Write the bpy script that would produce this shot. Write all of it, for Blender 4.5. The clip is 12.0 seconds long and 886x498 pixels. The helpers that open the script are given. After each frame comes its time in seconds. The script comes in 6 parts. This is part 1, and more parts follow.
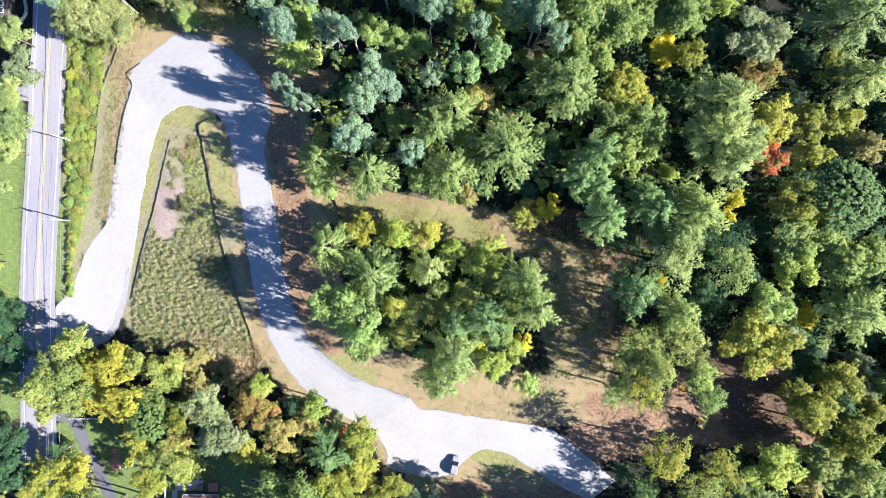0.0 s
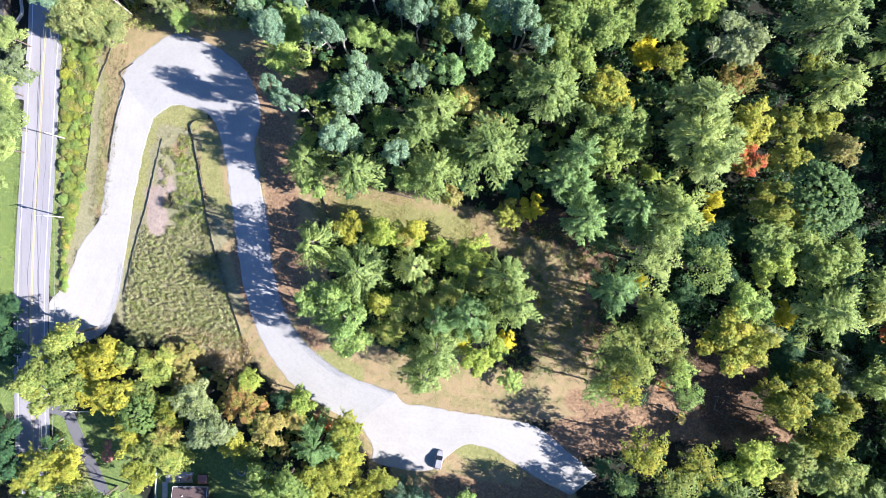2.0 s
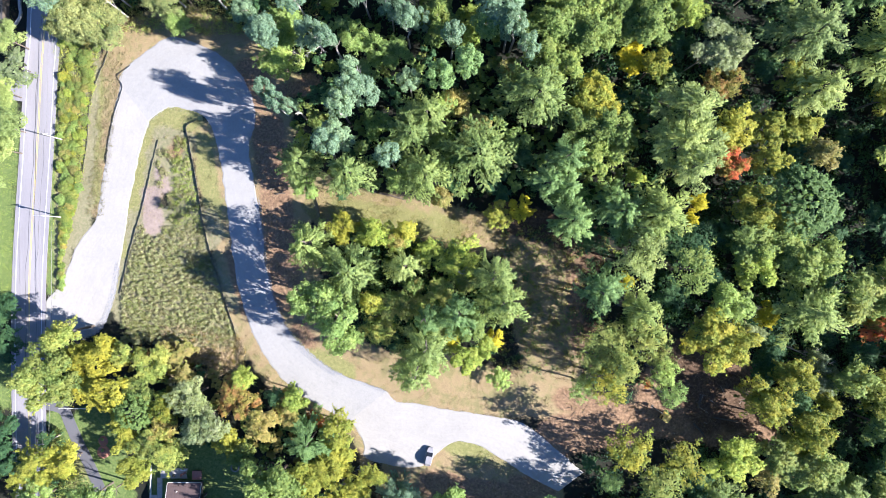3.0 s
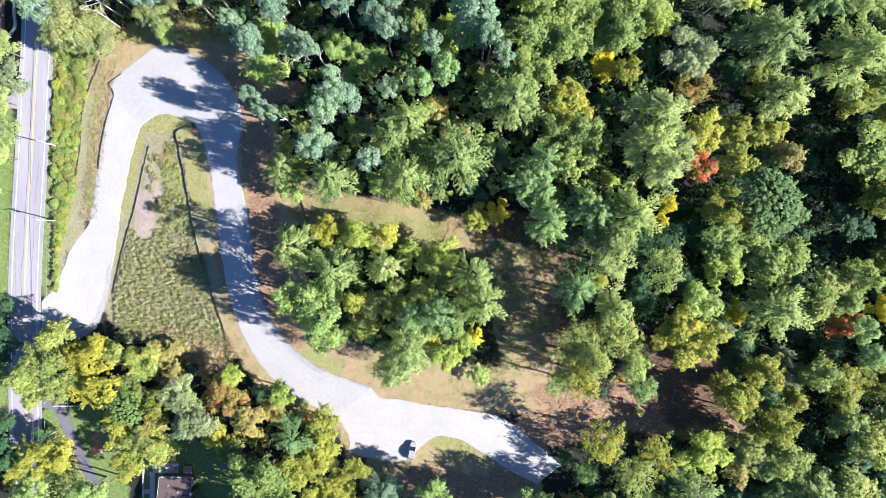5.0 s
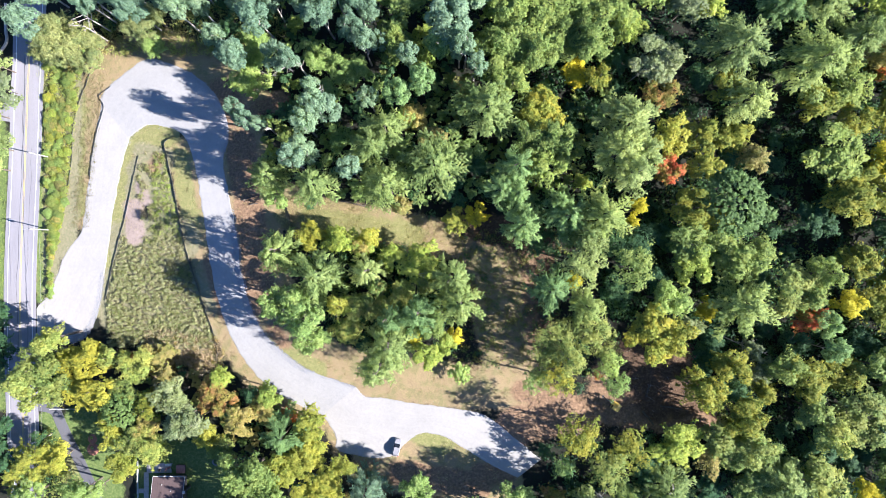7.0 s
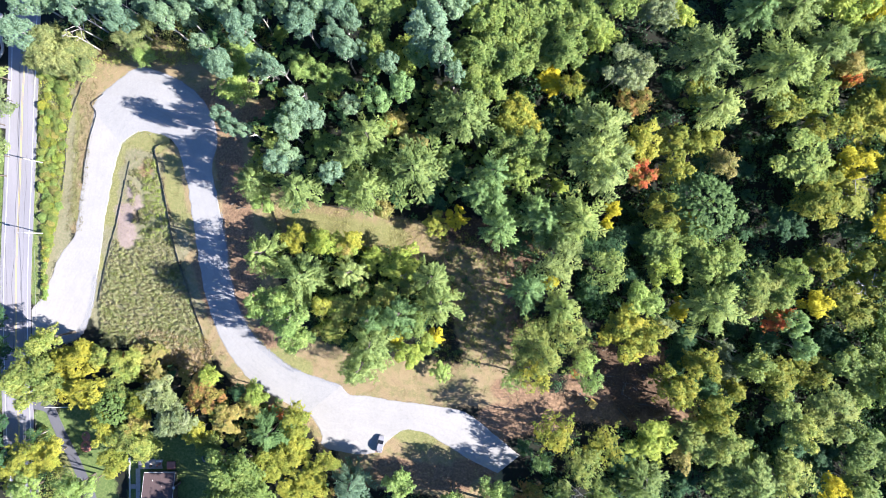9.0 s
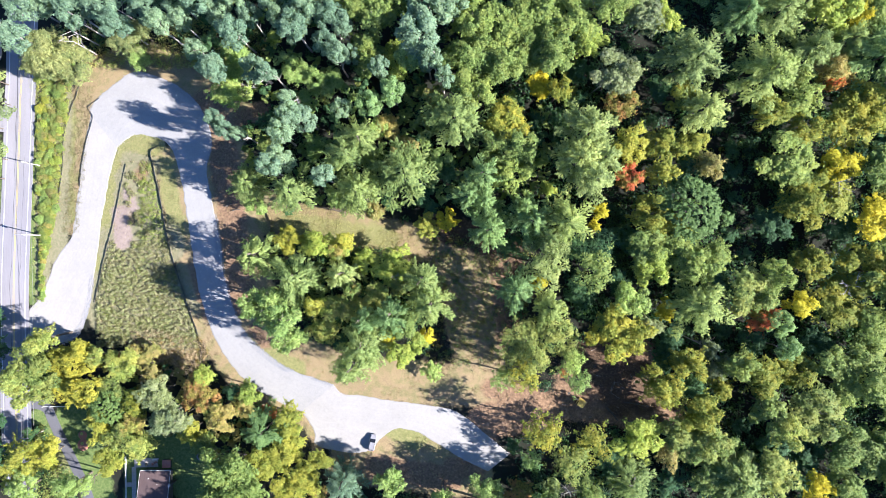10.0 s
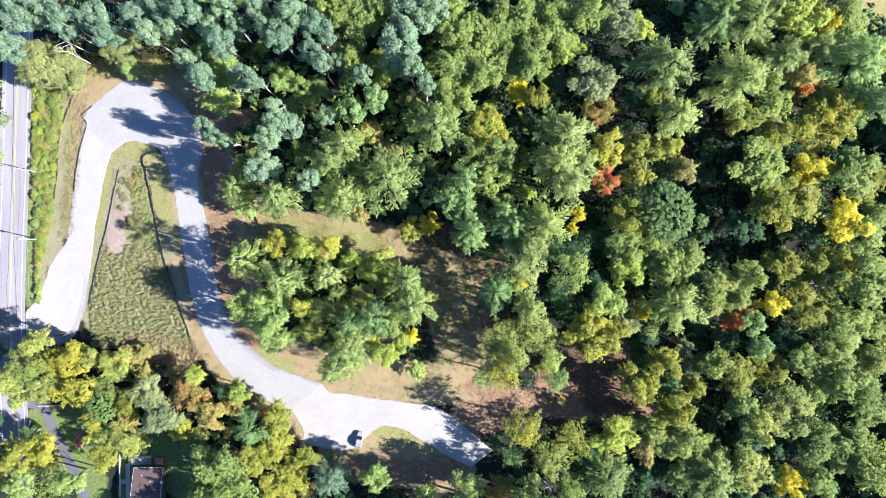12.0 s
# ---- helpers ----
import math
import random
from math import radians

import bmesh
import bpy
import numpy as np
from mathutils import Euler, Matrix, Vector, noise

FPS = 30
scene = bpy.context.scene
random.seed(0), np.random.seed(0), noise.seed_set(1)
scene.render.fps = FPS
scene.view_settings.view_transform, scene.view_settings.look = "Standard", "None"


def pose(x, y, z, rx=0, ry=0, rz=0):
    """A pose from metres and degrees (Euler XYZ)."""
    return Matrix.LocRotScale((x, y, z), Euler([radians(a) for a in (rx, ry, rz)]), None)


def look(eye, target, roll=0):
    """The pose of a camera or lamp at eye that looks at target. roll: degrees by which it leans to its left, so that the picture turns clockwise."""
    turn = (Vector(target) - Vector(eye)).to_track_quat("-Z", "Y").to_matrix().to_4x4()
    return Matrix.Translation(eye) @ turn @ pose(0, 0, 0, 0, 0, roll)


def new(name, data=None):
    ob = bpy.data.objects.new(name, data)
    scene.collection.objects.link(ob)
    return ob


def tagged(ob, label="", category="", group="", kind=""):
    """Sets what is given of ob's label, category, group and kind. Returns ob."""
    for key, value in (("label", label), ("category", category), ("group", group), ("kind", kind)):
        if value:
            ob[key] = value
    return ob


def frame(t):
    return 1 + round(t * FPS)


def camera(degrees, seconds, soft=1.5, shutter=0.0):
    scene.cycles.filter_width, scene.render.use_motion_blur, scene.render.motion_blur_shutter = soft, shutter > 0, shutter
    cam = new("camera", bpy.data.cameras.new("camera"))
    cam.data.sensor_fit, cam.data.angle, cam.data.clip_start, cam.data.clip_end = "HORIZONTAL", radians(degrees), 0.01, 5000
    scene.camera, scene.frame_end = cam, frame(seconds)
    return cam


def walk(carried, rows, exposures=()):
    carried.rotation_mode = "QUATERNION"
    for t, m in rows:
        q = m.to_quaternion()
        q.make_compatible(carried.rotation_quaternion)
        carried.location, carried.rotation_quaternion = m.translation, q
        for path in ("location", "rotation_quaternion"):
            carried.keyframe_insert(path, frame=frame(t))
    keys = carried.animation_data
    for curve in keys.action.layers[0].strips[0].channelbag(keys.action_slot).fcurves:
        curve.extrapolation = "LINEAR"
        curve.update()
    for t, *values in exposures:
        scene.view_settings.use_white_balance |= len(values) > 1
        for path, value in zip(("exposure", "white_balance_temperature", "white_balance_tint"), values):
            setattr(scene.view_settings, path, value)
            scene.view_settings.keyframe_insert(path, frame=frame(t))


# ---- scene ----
# A drone rises slowly above a wooded hillside; the lens looks straight down.
cam = camera(73.7, 12.0, soft=0.5)
PATH = [
    (0, 0.00, 0.00, 141.03, 0.10, -0.11, 0.00),
    (0.5, 0.73, -0.07, 141.10, 0.08, -0.07, 0.11),
    (1, 1.68, -0.14, 141.52, 0.05, -0.04, 0.21),
    (1.5, 2.62, -0.07, 142.40, -0.02, 0.00, 0.30),
    (2, 3.77, -0.08, 143.61, -0.02, 0.04, 0.36),
    (2.5, 4.70, -0.08, 144.96, 0.00, -0.05, 0.43),
    (3, 5.69, -0.02, 146.32, 0.01, -0.11, 0.53),
    (5, 10.37, 0.34, 151.32, -0.02, -0.11, 0.26),
    (5.5, 11.66, 0.59, 152.57, -0.04, -0.10, -0.02),
    (6, 12.95, 0.86, 153.77, -0.08, -0.09, -0.30),
    (6.5, 14.24, 1.00, 154.96, -0.06, -0.09, -0.53),
    (7, 15.42, 1.25, 156.31, -0.09, -0.10, -0.56),
    (9, 20.67, 1.69, 161.11, -0.04, 0.02, -0.66),
    (9.5, 22.02, 1.84, 162.28, -0.03, 0.07, -0.68),
    (10, 23.41, 1.90, 163.40, 0.00, 0.12, -0.71),
    (10.5, 24.60, 2.02, 164.61, 0.02, 0.13, -0.77),
    (11, 25.76, 2.19, 165.83, 0.02, 0.14, -0.81),
    (11.5, 26.99, 2.20, 166.93, 0.05, 0.17, -0.87),
    (12, 28.12, 2.32, 168.17, 0.06, 0.17, -0.92),
]
EXPOSURE, KELVIN, TINT_SHIFT = 2.75, 6020, 17
walk(cam, [(t, pose(x, y, z, tilt, lean, turn)) for t, x, y, z, tilt, lean, turn in PATH],
     [(t, EXPOSURE, KELVIN, TINT_SHIFT) for t in (0.0, 12.0)])

# ---- world, sun, exposure ----
SUN_ELEVATION, SUN_HEADING = 33.0, -14.0     # degrees; heading counted from +x towards +y
world = bpy.data.worlds.new("sky")
scene.world = world
world.use_nodes = True
wn = world.node_tree
sky = wn.nodes.new("ShaderNodeTexSky")
sky.sky_type, sky.sun_disc, sky.ozone_density, sky.dust_density = "NISHITA", False, 9.0, 0.2
sky.sun_elevation, sky.sun_rotation = radians(SUN_ELEVATION), radians(90 - SUN_HEADING)
wn.nodes["Background"].inputs["Strength"].default_value = 0.057
wn.links.new(sky.outputs["Color"], wn.nodes["Background"].inputs["Color"])
sun = new("sun", bpy.data.lights.new("sun", "SUN"))
sun.data.energy, sun.data.angle, sun.data.color = 4.7, radians(0.55), (1.0, 0.95, 0.86)
se, sh = radians(SUN_ELEVATION), radians(SUN_HEADING)
sun.matrix_world = look((80 * math.cos(se) * math.cos(sh), 80 * math.cos(se) * math.sin(sh), 80 * math.sin(se)), (0, 0, 0))

# ---- materials ----
def material(name):
    m = bpy.data.materials.new(name)
    m.use_nodes = True
    return m, m.node_tree.nodes, m.node_tree.links, m.node_tree.nodes["Principled BSDF"]


def ramp(nodes, links, source, stops):
    r = nodes.new("ShaderNodeValToRGB")
    while len(r.color_ramp.elements) < len(stops):
        r.color_ramp.elements.new(0.5)
    for e, (at, c) in zip(r.color_ramp.elements, stops):
        e.position, e.color = at, (*c, 1)
    links.new(source, r.inputs["Fac"])
    return r.outputs["Color"]


def noise_tex(nodes, links, scale, detail=4, rough=0.6, coord="Object", stretch=None):
    t = nodes.new("ShaderNodeTexNoise")
    t.inputs["Scale"].default_value, t.inputs["Detail"].default_value, t.inputs["Roughness"].default_value = scale, detail, rough
    tc = nodes.new("ShaderNodeTexCoord")
    if stretch:
        mp = nodes.new("ShaderNodeMapping")
        mp.inputs["Scale"].default_value = stretch[:3]
        mp.inputs["Rotation"].default_value = (0, 0, radians(stretch[3]) if len(stretch) > 3 else 0)
        links.new(tc.outputs[coord], mp.inputs["Vector"])
        links.new(mp.outputs["Vector"], t.inputs["Vector"])
    else:
        links.new(tc.outputs[coord], t.inputs["Vector"])
    return t.outputs["Fac"]


def mix(nodes, links, fac, a, b, blend="MIX"):
    m = nodes.new("ShaderNodeMix")
    m.data_type, m.blend_type = "RGBA", blend
    for key, v in (("Factor", fac), ("A", a), ("B", b)):
        sock = [s for s in m.inputs if s.name == key and (key == "Factor" and s.type == "VALUE" or s.type == "RGBA")][0]
        if isinstance(v, (int, float)):
            sock.default_value = v
        elif isinstance(v, tuple):
            sock.default_value = (*v, 1)
        else:
            links.new(v, sock)
    return [s for s in m.outputs if s.type == "RGBA"][0]


def bump(nodes, links, bsdf, height, strength, distance):
    b = nodes.new("ShaderNodeBump")
    b.inputs["Strength"].default_value, b.inputs["Distance"].default_value = strength, distance
    links.new(height, b.inputs["Height"])
    links.new(b.outputs["Normal"], bsdf.inputs["Normal"])


def plain(name, low, high, scale=6.0, rough=0.8, metal=0.0, relief=0.0, stretch=None, grain=0.72):
    """A surface whose colour wanders between two tones, at two scales."""
    m, n, l, p = material(name)
    coarse = ramp(n, l, noise_tex(n, l, scale, 5, 0.65, stretch=stretch), [(0.3, low), (0.7, high)])
    fine = ramp(n, l, noise_tex(n, l, scale * 9, 3, 0.6), [(0.3, (grain,) * 3), (0.75, (1.12,) * 3)])
    l.new(mix(n, l, 1.0, coarse, fine, "MULTIPLY"), p.inputs["Base Color"])
    p.inputs["Roughness"].default_value, p.inputs["Metallic"].default_value = rough, metal
    if relief:
        bump(n, l, p, noise_tex(n, l, scale * 5, 4), 0.7, relief)
    return m


def foliage(name, base, accent, amount, clear=0.55):
    """Leaves: each varies by itself, in patches of an autumn accent."""
    m, n, l, p = material("foliage_" + name)
    geo, info = n.new("ShaderNodeNewGeometry"), n.new("ShaderNodeObjectInfo")
    dark = tuple(c * 0.70 for c in base)
    light = tuple(min(1, c * 1.34) for c in base)
    own = ramp(n, l, geo.outputs["Random Per Island"], [(0.0, dark), (0.5, base), (1.0, light)])
    patch = ramp(n, l, noise_tex(n, l, 2.2, 3, 0.6), [(0.62 - amount * 0.45, (0, 0, 0)), (0.72 - amount * 0.4, (1, 1, 1))])
    col = mix(n, l, patch, own, accent)
    # lit tufts and shaded gaps put into the leaf colour by noise
    tuft = ramp(n, l, noise_tex(n, l, 8.5, 4, 0.75, stretch=(1, 1, 2.8)), [(0.40, (0.74, 0.79, 0.84)), (0.60, (1.24, 1.21, 1.12))])
    col = mix(n, l, 1.0, col, tuft, "MULTIPLY")
    tone = ramp(n, l, info.outputs["Random"], [(0.0, (0.80, 0.85, 0.86)), (0.5, (1, 1, 1)), (1.0, (1.20, 1.15, 1.02))])
    col = mix(n, l, 1.0, col, tone, "MULTIPLY")
    l.new(col, p.inputs["Base Color"])
    p.inputs["Roughness"].default_value = 0.62
    p.inputs["Specular IOR Level"].default_value = 0.1
    tr = n.new("ShaderNodeBsdfTranslucent")
    warm = mix(n, l, 1.0, col, (1.24, 1.2, 0.78), "MULTIPLY")
    l.new(warm, tr.inputs["Color"])
    ms = n.new("ShaderNodeMixShader")
    ms.inputs[0].default_value = clear
    l.new(p.outputs[0], ms.inputs[1])
    l.new(tr.outputs[0], ms.inputs[2])
    l.new(ms.outputs[0], n["Material Output"].inputs["Surface"])
    return m


LEAVES = {
    "blue": foliage("blue", (0.131, 0.202, 0.131), (0.161, 0.231, 0.151), 0.3),
    "teal": foliage("teal", (0.149, 0.231, 0.089), (0.195, 0.288, 0.111), 0.3),
    "green": foliage("green", (0.190, 0.269, 0.082), (0.251, 0.321, 0.106), 0.3),
    "pale": foliage("pale", (0.189, 0.241, 0.088), (0.242, 0.290, 0.111), 0.3),
    "lime": foliage("lime", (0.186, 0.250, 0.054), (0.252, 0.300, 0.069), 0.4),
    "limeyellow": foliage("limeyellow", (0.192, 0.225, 0.044), (0.266, 0.269, 0.051), 0.5),
    "olive": foliage("olive", (0.146, 0.204, 0.059), (0.190, 0.236, 0.067), 0.35),
    "olivelime": foliage("olivelime", (0.163, 0.212, 0.061), (0.236, 0.258, 0.072), 0.4),
    "darkoak": foliage("darkoak", (0.109, 0.172, 0.058), (0.136, 0.202, 0.073), 0.3),
    "gold": foliage("gold", (0.150, 0.179, 0.034), (0.244, 0.235, 0.038), 0.36),
    "mustard": foliage("mustard", (0.197, 0.212, 0.040), (0.302, 0.287, 0.045), 0.45),
    "yellow": foliage("yellow", (0.243, 0.246, 0.029), (0.416, 0.371, 0.032), 0.7),
    "orange": foliage("orange", (0.215, 0.190, 0.050), (0.315, 0.178, 0.070), 0.40),
    "red": foliage("red", (0.216, 0.179, 0.043), (0.432, 0.115, 0.052), 0.42),
    "rust": foliage("rust", (0.143, 0.149, 0.041), (0.209, 0.131, 0.050), 0.36),
    "brown": foliage("brown", (0.205, 0.205, 0.064), (0.275, 0.235, 0.088), 0.45),
    "bank": foliage("bank", (0.160, 0.212, 0.060), (0.232, 0.246, 0.076), 0.4),
    "sage": foliage("sage", (0.172, 0.206, 0.082), (0.225, 0.240, 0.098), 0.45),
    "needle": foliage("needle", (0.156, 0.212, 0.071), (0.207, 0.260, 0.090), 0.35),
    "grey": foliage("grey", (0.158, 0.196, 0.093), (0.200, 0.232, 0.133), 0.35),
    # near-black leaves: the shade between tall crowns put into the colour
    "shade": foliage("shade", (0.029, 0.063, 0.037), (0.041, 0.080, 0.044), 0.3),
    # green leaves darkened in colour for the shade they stand in
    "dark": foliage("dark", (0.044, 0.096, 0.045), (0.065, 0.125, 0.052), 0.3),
}
BARK = plain("grey_brown_bark", (0.046, 0.033, 0.023), (0.106, 0.086, 0.066), 5, 0.9, relief=0.03, stretch=(1, 1, 0.2))
PALE_BARK = plain("pale_birch_bark", (0.198, 0.178, 0.152), (0.363, 0.343, 0.310), 6, 0.8, relief=0.01, stretch=(1, 1, 0.4))
STONE = plain("blue_grey_stone", (0.118, 0.121, 0.132), (0.176, 0.179, 0.190), 3, 0.9, relief=0.02)
PAINT_WHITE = plain("worn_white_road_paint", (0.409, 0.409, 0.409), (0.528, 0.528, 0.515), 3, 0.7)
PAINT_YELLOW = plain("worn_yellow_road_paint", (0.277, 0.211, 0.079), (0.396, 0.304, 0.106), 3, 0.7)
BLACK_CLOTH = plain("black_woven_fabric", (0.008, 0.008, 0.009), (0.023, 0.023, 0.026), 4, 0.75)
STAKE = plain("weathered_wood_stake", (0.106, 0.079, 0.053), (0.185, 0.145, 0.099), 8, 0.85)
POLE_WOOD = plain("silvered_pole_wood", (0.198, 0.178, 0.158), (0.317, 0.297, 0.271), 4, 0.85, stretch=(1, 1, 0.15))
GALVANISED = plain("galvanised_metal", (0.297, 0.304, 0.310), (0.409, 0.416, 0.422), 8, 0.45, 0.7)
CABLE = plain("black_cable", (0.020, 0.020, 0.020), (0.040, 0.040, 0.040), 4, 0.6)
WHITE_PAINT = plain("white_painted_wood", (0.409, 0.403, 0.383), (0.528, 0.521, 0.502), 3, 0.6)


def road_surface(name, low, high, warm):
    m, n, l, p = material(name)
    base = ramp(n, l, noise_tex(n, l, 0.25, 5, 0.6, stretch=(1.0, 0.12, 1)), [(0.3, low), (0.7, high)])
    grain = ramp(n, l, noise_tex(n, l, 7, 4, 0.7), [(0.3, (0.8,) * 3), (0.7, warm)])
    l.new(mix(n, l, 1.0, base, grain, "MULTIPLY"), p.inputs["Base Color"])
    p.inputs["Roughness"].default_value = 0.85
    bump(n, l, p, noise_tex(n, l, 30, 3), 0.5, 0.01)
    return m


ASPHALT = road_surface("worn_grey_asphalt", (0.118, 0.114, 0.125), (0.157, 0.152, 0.163), (1.1, 1.08, 1.08))
def gravel_surface(name, low, high, fleck):
    """Crushed white stone: fine speckle, broad tone patches, and wheel streaks along the drive."""
    m, n, l, p = material(name)
    a, s = n.new("ShaderNodeAttribute"), n.new("ShaderNodeAttribute")
    a.attribute_name, s.attribute_name = "across", "along"
    at = n.new("ShaderNodeCombineXYZ")
    l.new(a.outputs["Fac"], at.inputs[0])
    l.new(s.outputs["Fac"], at.inputs[1])
    def streak(across, along):
        mp, tex = n.new("ShaderNodeMapping"), n.new("ShaderNodeTexNoise")
        mp.inputs["Scale"].default_value = (across, along, 1)
        tex.inputs["Scale"].default_value, tex.inputs["Detail"].default_value = 1.0, 5
        l.new(at.outputs[0], mp.inputs[0])
        l.new(mp.outputs[0], tex.inputs["Vector"])
        return tex.outputs["Fac"]
    col = ramp(n, l, noise_tex(n, l, 0.14, 5, 0.65), [(0.3, low), (0.7, high)])
    col = mix(n, l, 1.0, col, ramp(n, l, streak(1.9, 0.03), [(0.32, (0.955, 0.955, 0.96)), (0.62, (1.02, 1.02, 1.01))]), "MULTIPLY")
    col = mix(n, l, 1.0, col, ramp(n, l, noise_tex(n, l, 1.3, 5, 0.7), [(0.3, (0.90, 0.90, 0.90)), (0.7, (1.06, 1.06, 1.06))]), "MULTIPLY")
    col = mix(n, l, 1.0, col, ramp(n, l, noise_tex(n, l, 7.0, 4, 0.75), [(0.3, (1 - fleck, 1 - fleck, 1.01 - fleck)), (0.7, (1.1, 1.1, 1.1))]), "MULTIPLY")
    l.new(col, p.inputs["Base Color"])
    p.inputs["Roughness"].default_value = 0.95
    bump(n, l, p, noise_tex(n, l, 9, 4), 0.6, 0.03)
    return m


GRAVEL = gravel_surface("fine_cream_gravel", (0.180, 0.173, 0.161), (0.206, 0.198, 0.184), 0.17)
COARSE_GRAVEL = gravel_surface("coarse_white_gravel", (0.173, 0.170, 0.164), (0.200, 0.196, 0.188), 0.27)
DARK_ASPHALT = road_surface("dark_driveway_asphalt", (0.046, 0.046, 0.053), (0.070, 0.070, 0.078), (1.1, 1.1, 1.1))
TAR = plain("black_crack_sealant", (0.020, 0.020, 0.023), (0.040, 0.040, 0.043), 5, 0.6)


def ground_surface():
    m, n, l, p = material("hillside_soil_and_grass")
    fine = noise_tex(n, l, 1.6, 6, 0.7)
    mid = noise_tex(n, l, 0.35, 5, 0.65)
    speck = noise_tex(n, l, 5.0, 4, 0.75)
    def weight(name, low=0.38, high=0.62):
        a = n.new("ShaderNodeAttribute")
        a.attribute_name = name
        add = n.new("ShaderNodeMath")
        add.operation = "MULTIPLY_ADD"
        l.new(fine, add.inputs[0])
        add.inputs[1].default_value = 0.45
        sub = n.new("ShaderNodeMath")
        sub.operation = "SUBTRACT"
        broad = n.new("ShaderNodeMath")
        broad.operation = "MULTIPLY_ADD"
        l.new(mid, broad.inputs[0])
        broad.inputs[1].default_value = 0.9
        l.new(a.outputs["Fac"], broad.inputs[2])
        l.new(broad.outputs[0], sub.inputs[0])
        sub.inputs[1].default_value = 0.675
        l.new(sub.outputs[0], add.inputs[2])
        return ramp(n, l, add.outputs[0], [(low, (0, 0, 0)), (high, (1, 1, 1))])
    # leaf litter nearly black: the wood's shade is put into its colour
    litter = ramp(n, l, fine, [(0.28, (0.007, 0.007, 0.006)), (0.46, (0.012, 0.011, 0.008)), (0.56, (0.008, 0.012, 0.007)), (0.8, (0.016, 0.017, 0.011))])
    dry = ramp(n, l, mid, [(0.3, (0.162, 0.122, 0.073)), (0.47, (0.185, 0.142, 0.083)), (0.60, (0.135, 0.122, 0.059)), (0.75, (0.165, 0.139, 0.076))])
    dry_grain = ramp(n, l, speck, [(0.3, (0.660, 0.660, 0.620)), (0.7, (1.15, 1.12, 1.05))])
    dry = mix(n, l, 1.0, dry, dry_grain, "MULTIPLY")
    dirt = ramp(n, l, fine, [(0.3, (0.066, 0.041, 0.025)), (0.5, (0.130, 0.082, 0.049)), (0.62, (0.178, 0.116, 0.070)), (0.76, (0.27, 0.195, 0.12))])
    # dirt with the trees' shade put into its colour
    shaded_dirt = ramp(n, l, fine, [(0.3, (0.030, 0.018, 0.011)), (0.5, (0.055, 0.034, 0.021)), (0.66, (0.096, 0.061, 0.037)), (0.8, (0.17, 0.125, 0.085))])
    lawn = ramp(n, l, fine, [(0.3, (0.038, 0.064, 0.016)), (0.5, (0.066, 0.094, 0.028)), (0.7, (0.112, 0.130, 0.046))])
    grass = ramp(n, l, fine, [(0.3, (0.092, 0.100, 0.038)), (0.5, (0.138, 0.140, 0.056)), (0.72, (0.190, 0.165, 0.090))])
    grass = mix(n, l, 1.0, grass, dry_grain, "MULTIPLY")
    weeds = ramp(n, l, fine, [(0.3, (0.086, 0.086, 0.046)), (0.5, (0.125, 0.119, 0.066)), (0.75, (0.191, 0.155, 0.112))])
    soil = ramp(n, l, fine, [(0.3, (0.115, 0.088, 0.076)), (0.5, (0.165, 0.130, 0.110)), (0.75, (0.215, 0.172, 0.148))])
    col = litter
    for name, c in (("dry", dry), ("grass", grass), ("weeds", weeds), ("lawn", lawn), ("dirt", dirt), ("shaded_dirt", shaded_dirt), ("soil", soil)):
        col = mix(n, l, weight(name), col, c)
    l.new(col, p.inputs["Base Color"])
    p.inputs["Roughness"].default_value = 0.95
    p.inputs["Specular IOR Level"].default_value = 0.15
    bump(n, l, p, speck, 0.8, 0.12)
    return m


GROUND = ground_surface()

# ---- shared building tools ----
def link(name, mesh, mat, parent=None, label="", at=None):
    if mat and not mesh.materials:
        mesh.materials.append(mat)
    ob = new(name, mesh)
    ob.parent = parent
    if at is not None:
        ob.matrix_basis = at
    return tagged(ob, label) if label else ob


def part(name, bm, mat, parent=None, label=""):
    mesh = bpy.data.meshes.new(name)
    bm.to_mesh(mesh)
    bm.free()
    return link(name, mesh, mat, parent, label)


def raw(name, verts, faces, smooth=False):
    mesh = bpy.data.meshes.new(name)
    verts, faces = np.asarray(verts, dtype=np.float32), np.asarray(faces, dtype=np.int32)
    k = faces.shape[1]
    mesh.vertices.add(len(verts))
    mesh.vertices.foreach_set("co", verts.ravel())
    mesh.loops.add(faces.size)
    mesh.loops.foreach_set("vertex_index", faces.ravel())
    mesh.polygons.add(len(faces))
    mesh.polygons.foreach_set("loop_start", np.arange(0, faces.size, k, dtype=np.int32))
    mesh.polygons.foreach_set("use_smooth", np.full(len(faces), smooth))
    mesh.update(calc_edges=True)
    return mesh


def box(bm, x, y, z, sx, sy, sz, bevel=0.0, turn=None):
    made = bmesh.ops.create_cube(bm, size=1.0, matrix=(turn or Matrix()) @ Matrix.Translation((x, y, z)) @ Matrix.Diagonal((sx, sy, sz, 1)))
    if bevel:
        edges = list({e for v in made["verts"] for e in v.link_edges})
        bmesh.ops.bevel(bm, geom=edges, offset=bevel, segments=2, affect="EDGES")
    return bm


def tube(bm, a, b, ra, rb, sides=8):
    a, b = Vector(a), Vector(b)
    way = (b - a)
    m = Matrix.Translation((a + b) / 2) @ way.to_track_quat("Z", "Y").to_matrix().to_4x4()
    bmesh.ops.create_cone(bm, cap_ends=True, segments=sides, radius1=ra, radius2=rb, depth=way.length, matrix=m)
    return bm


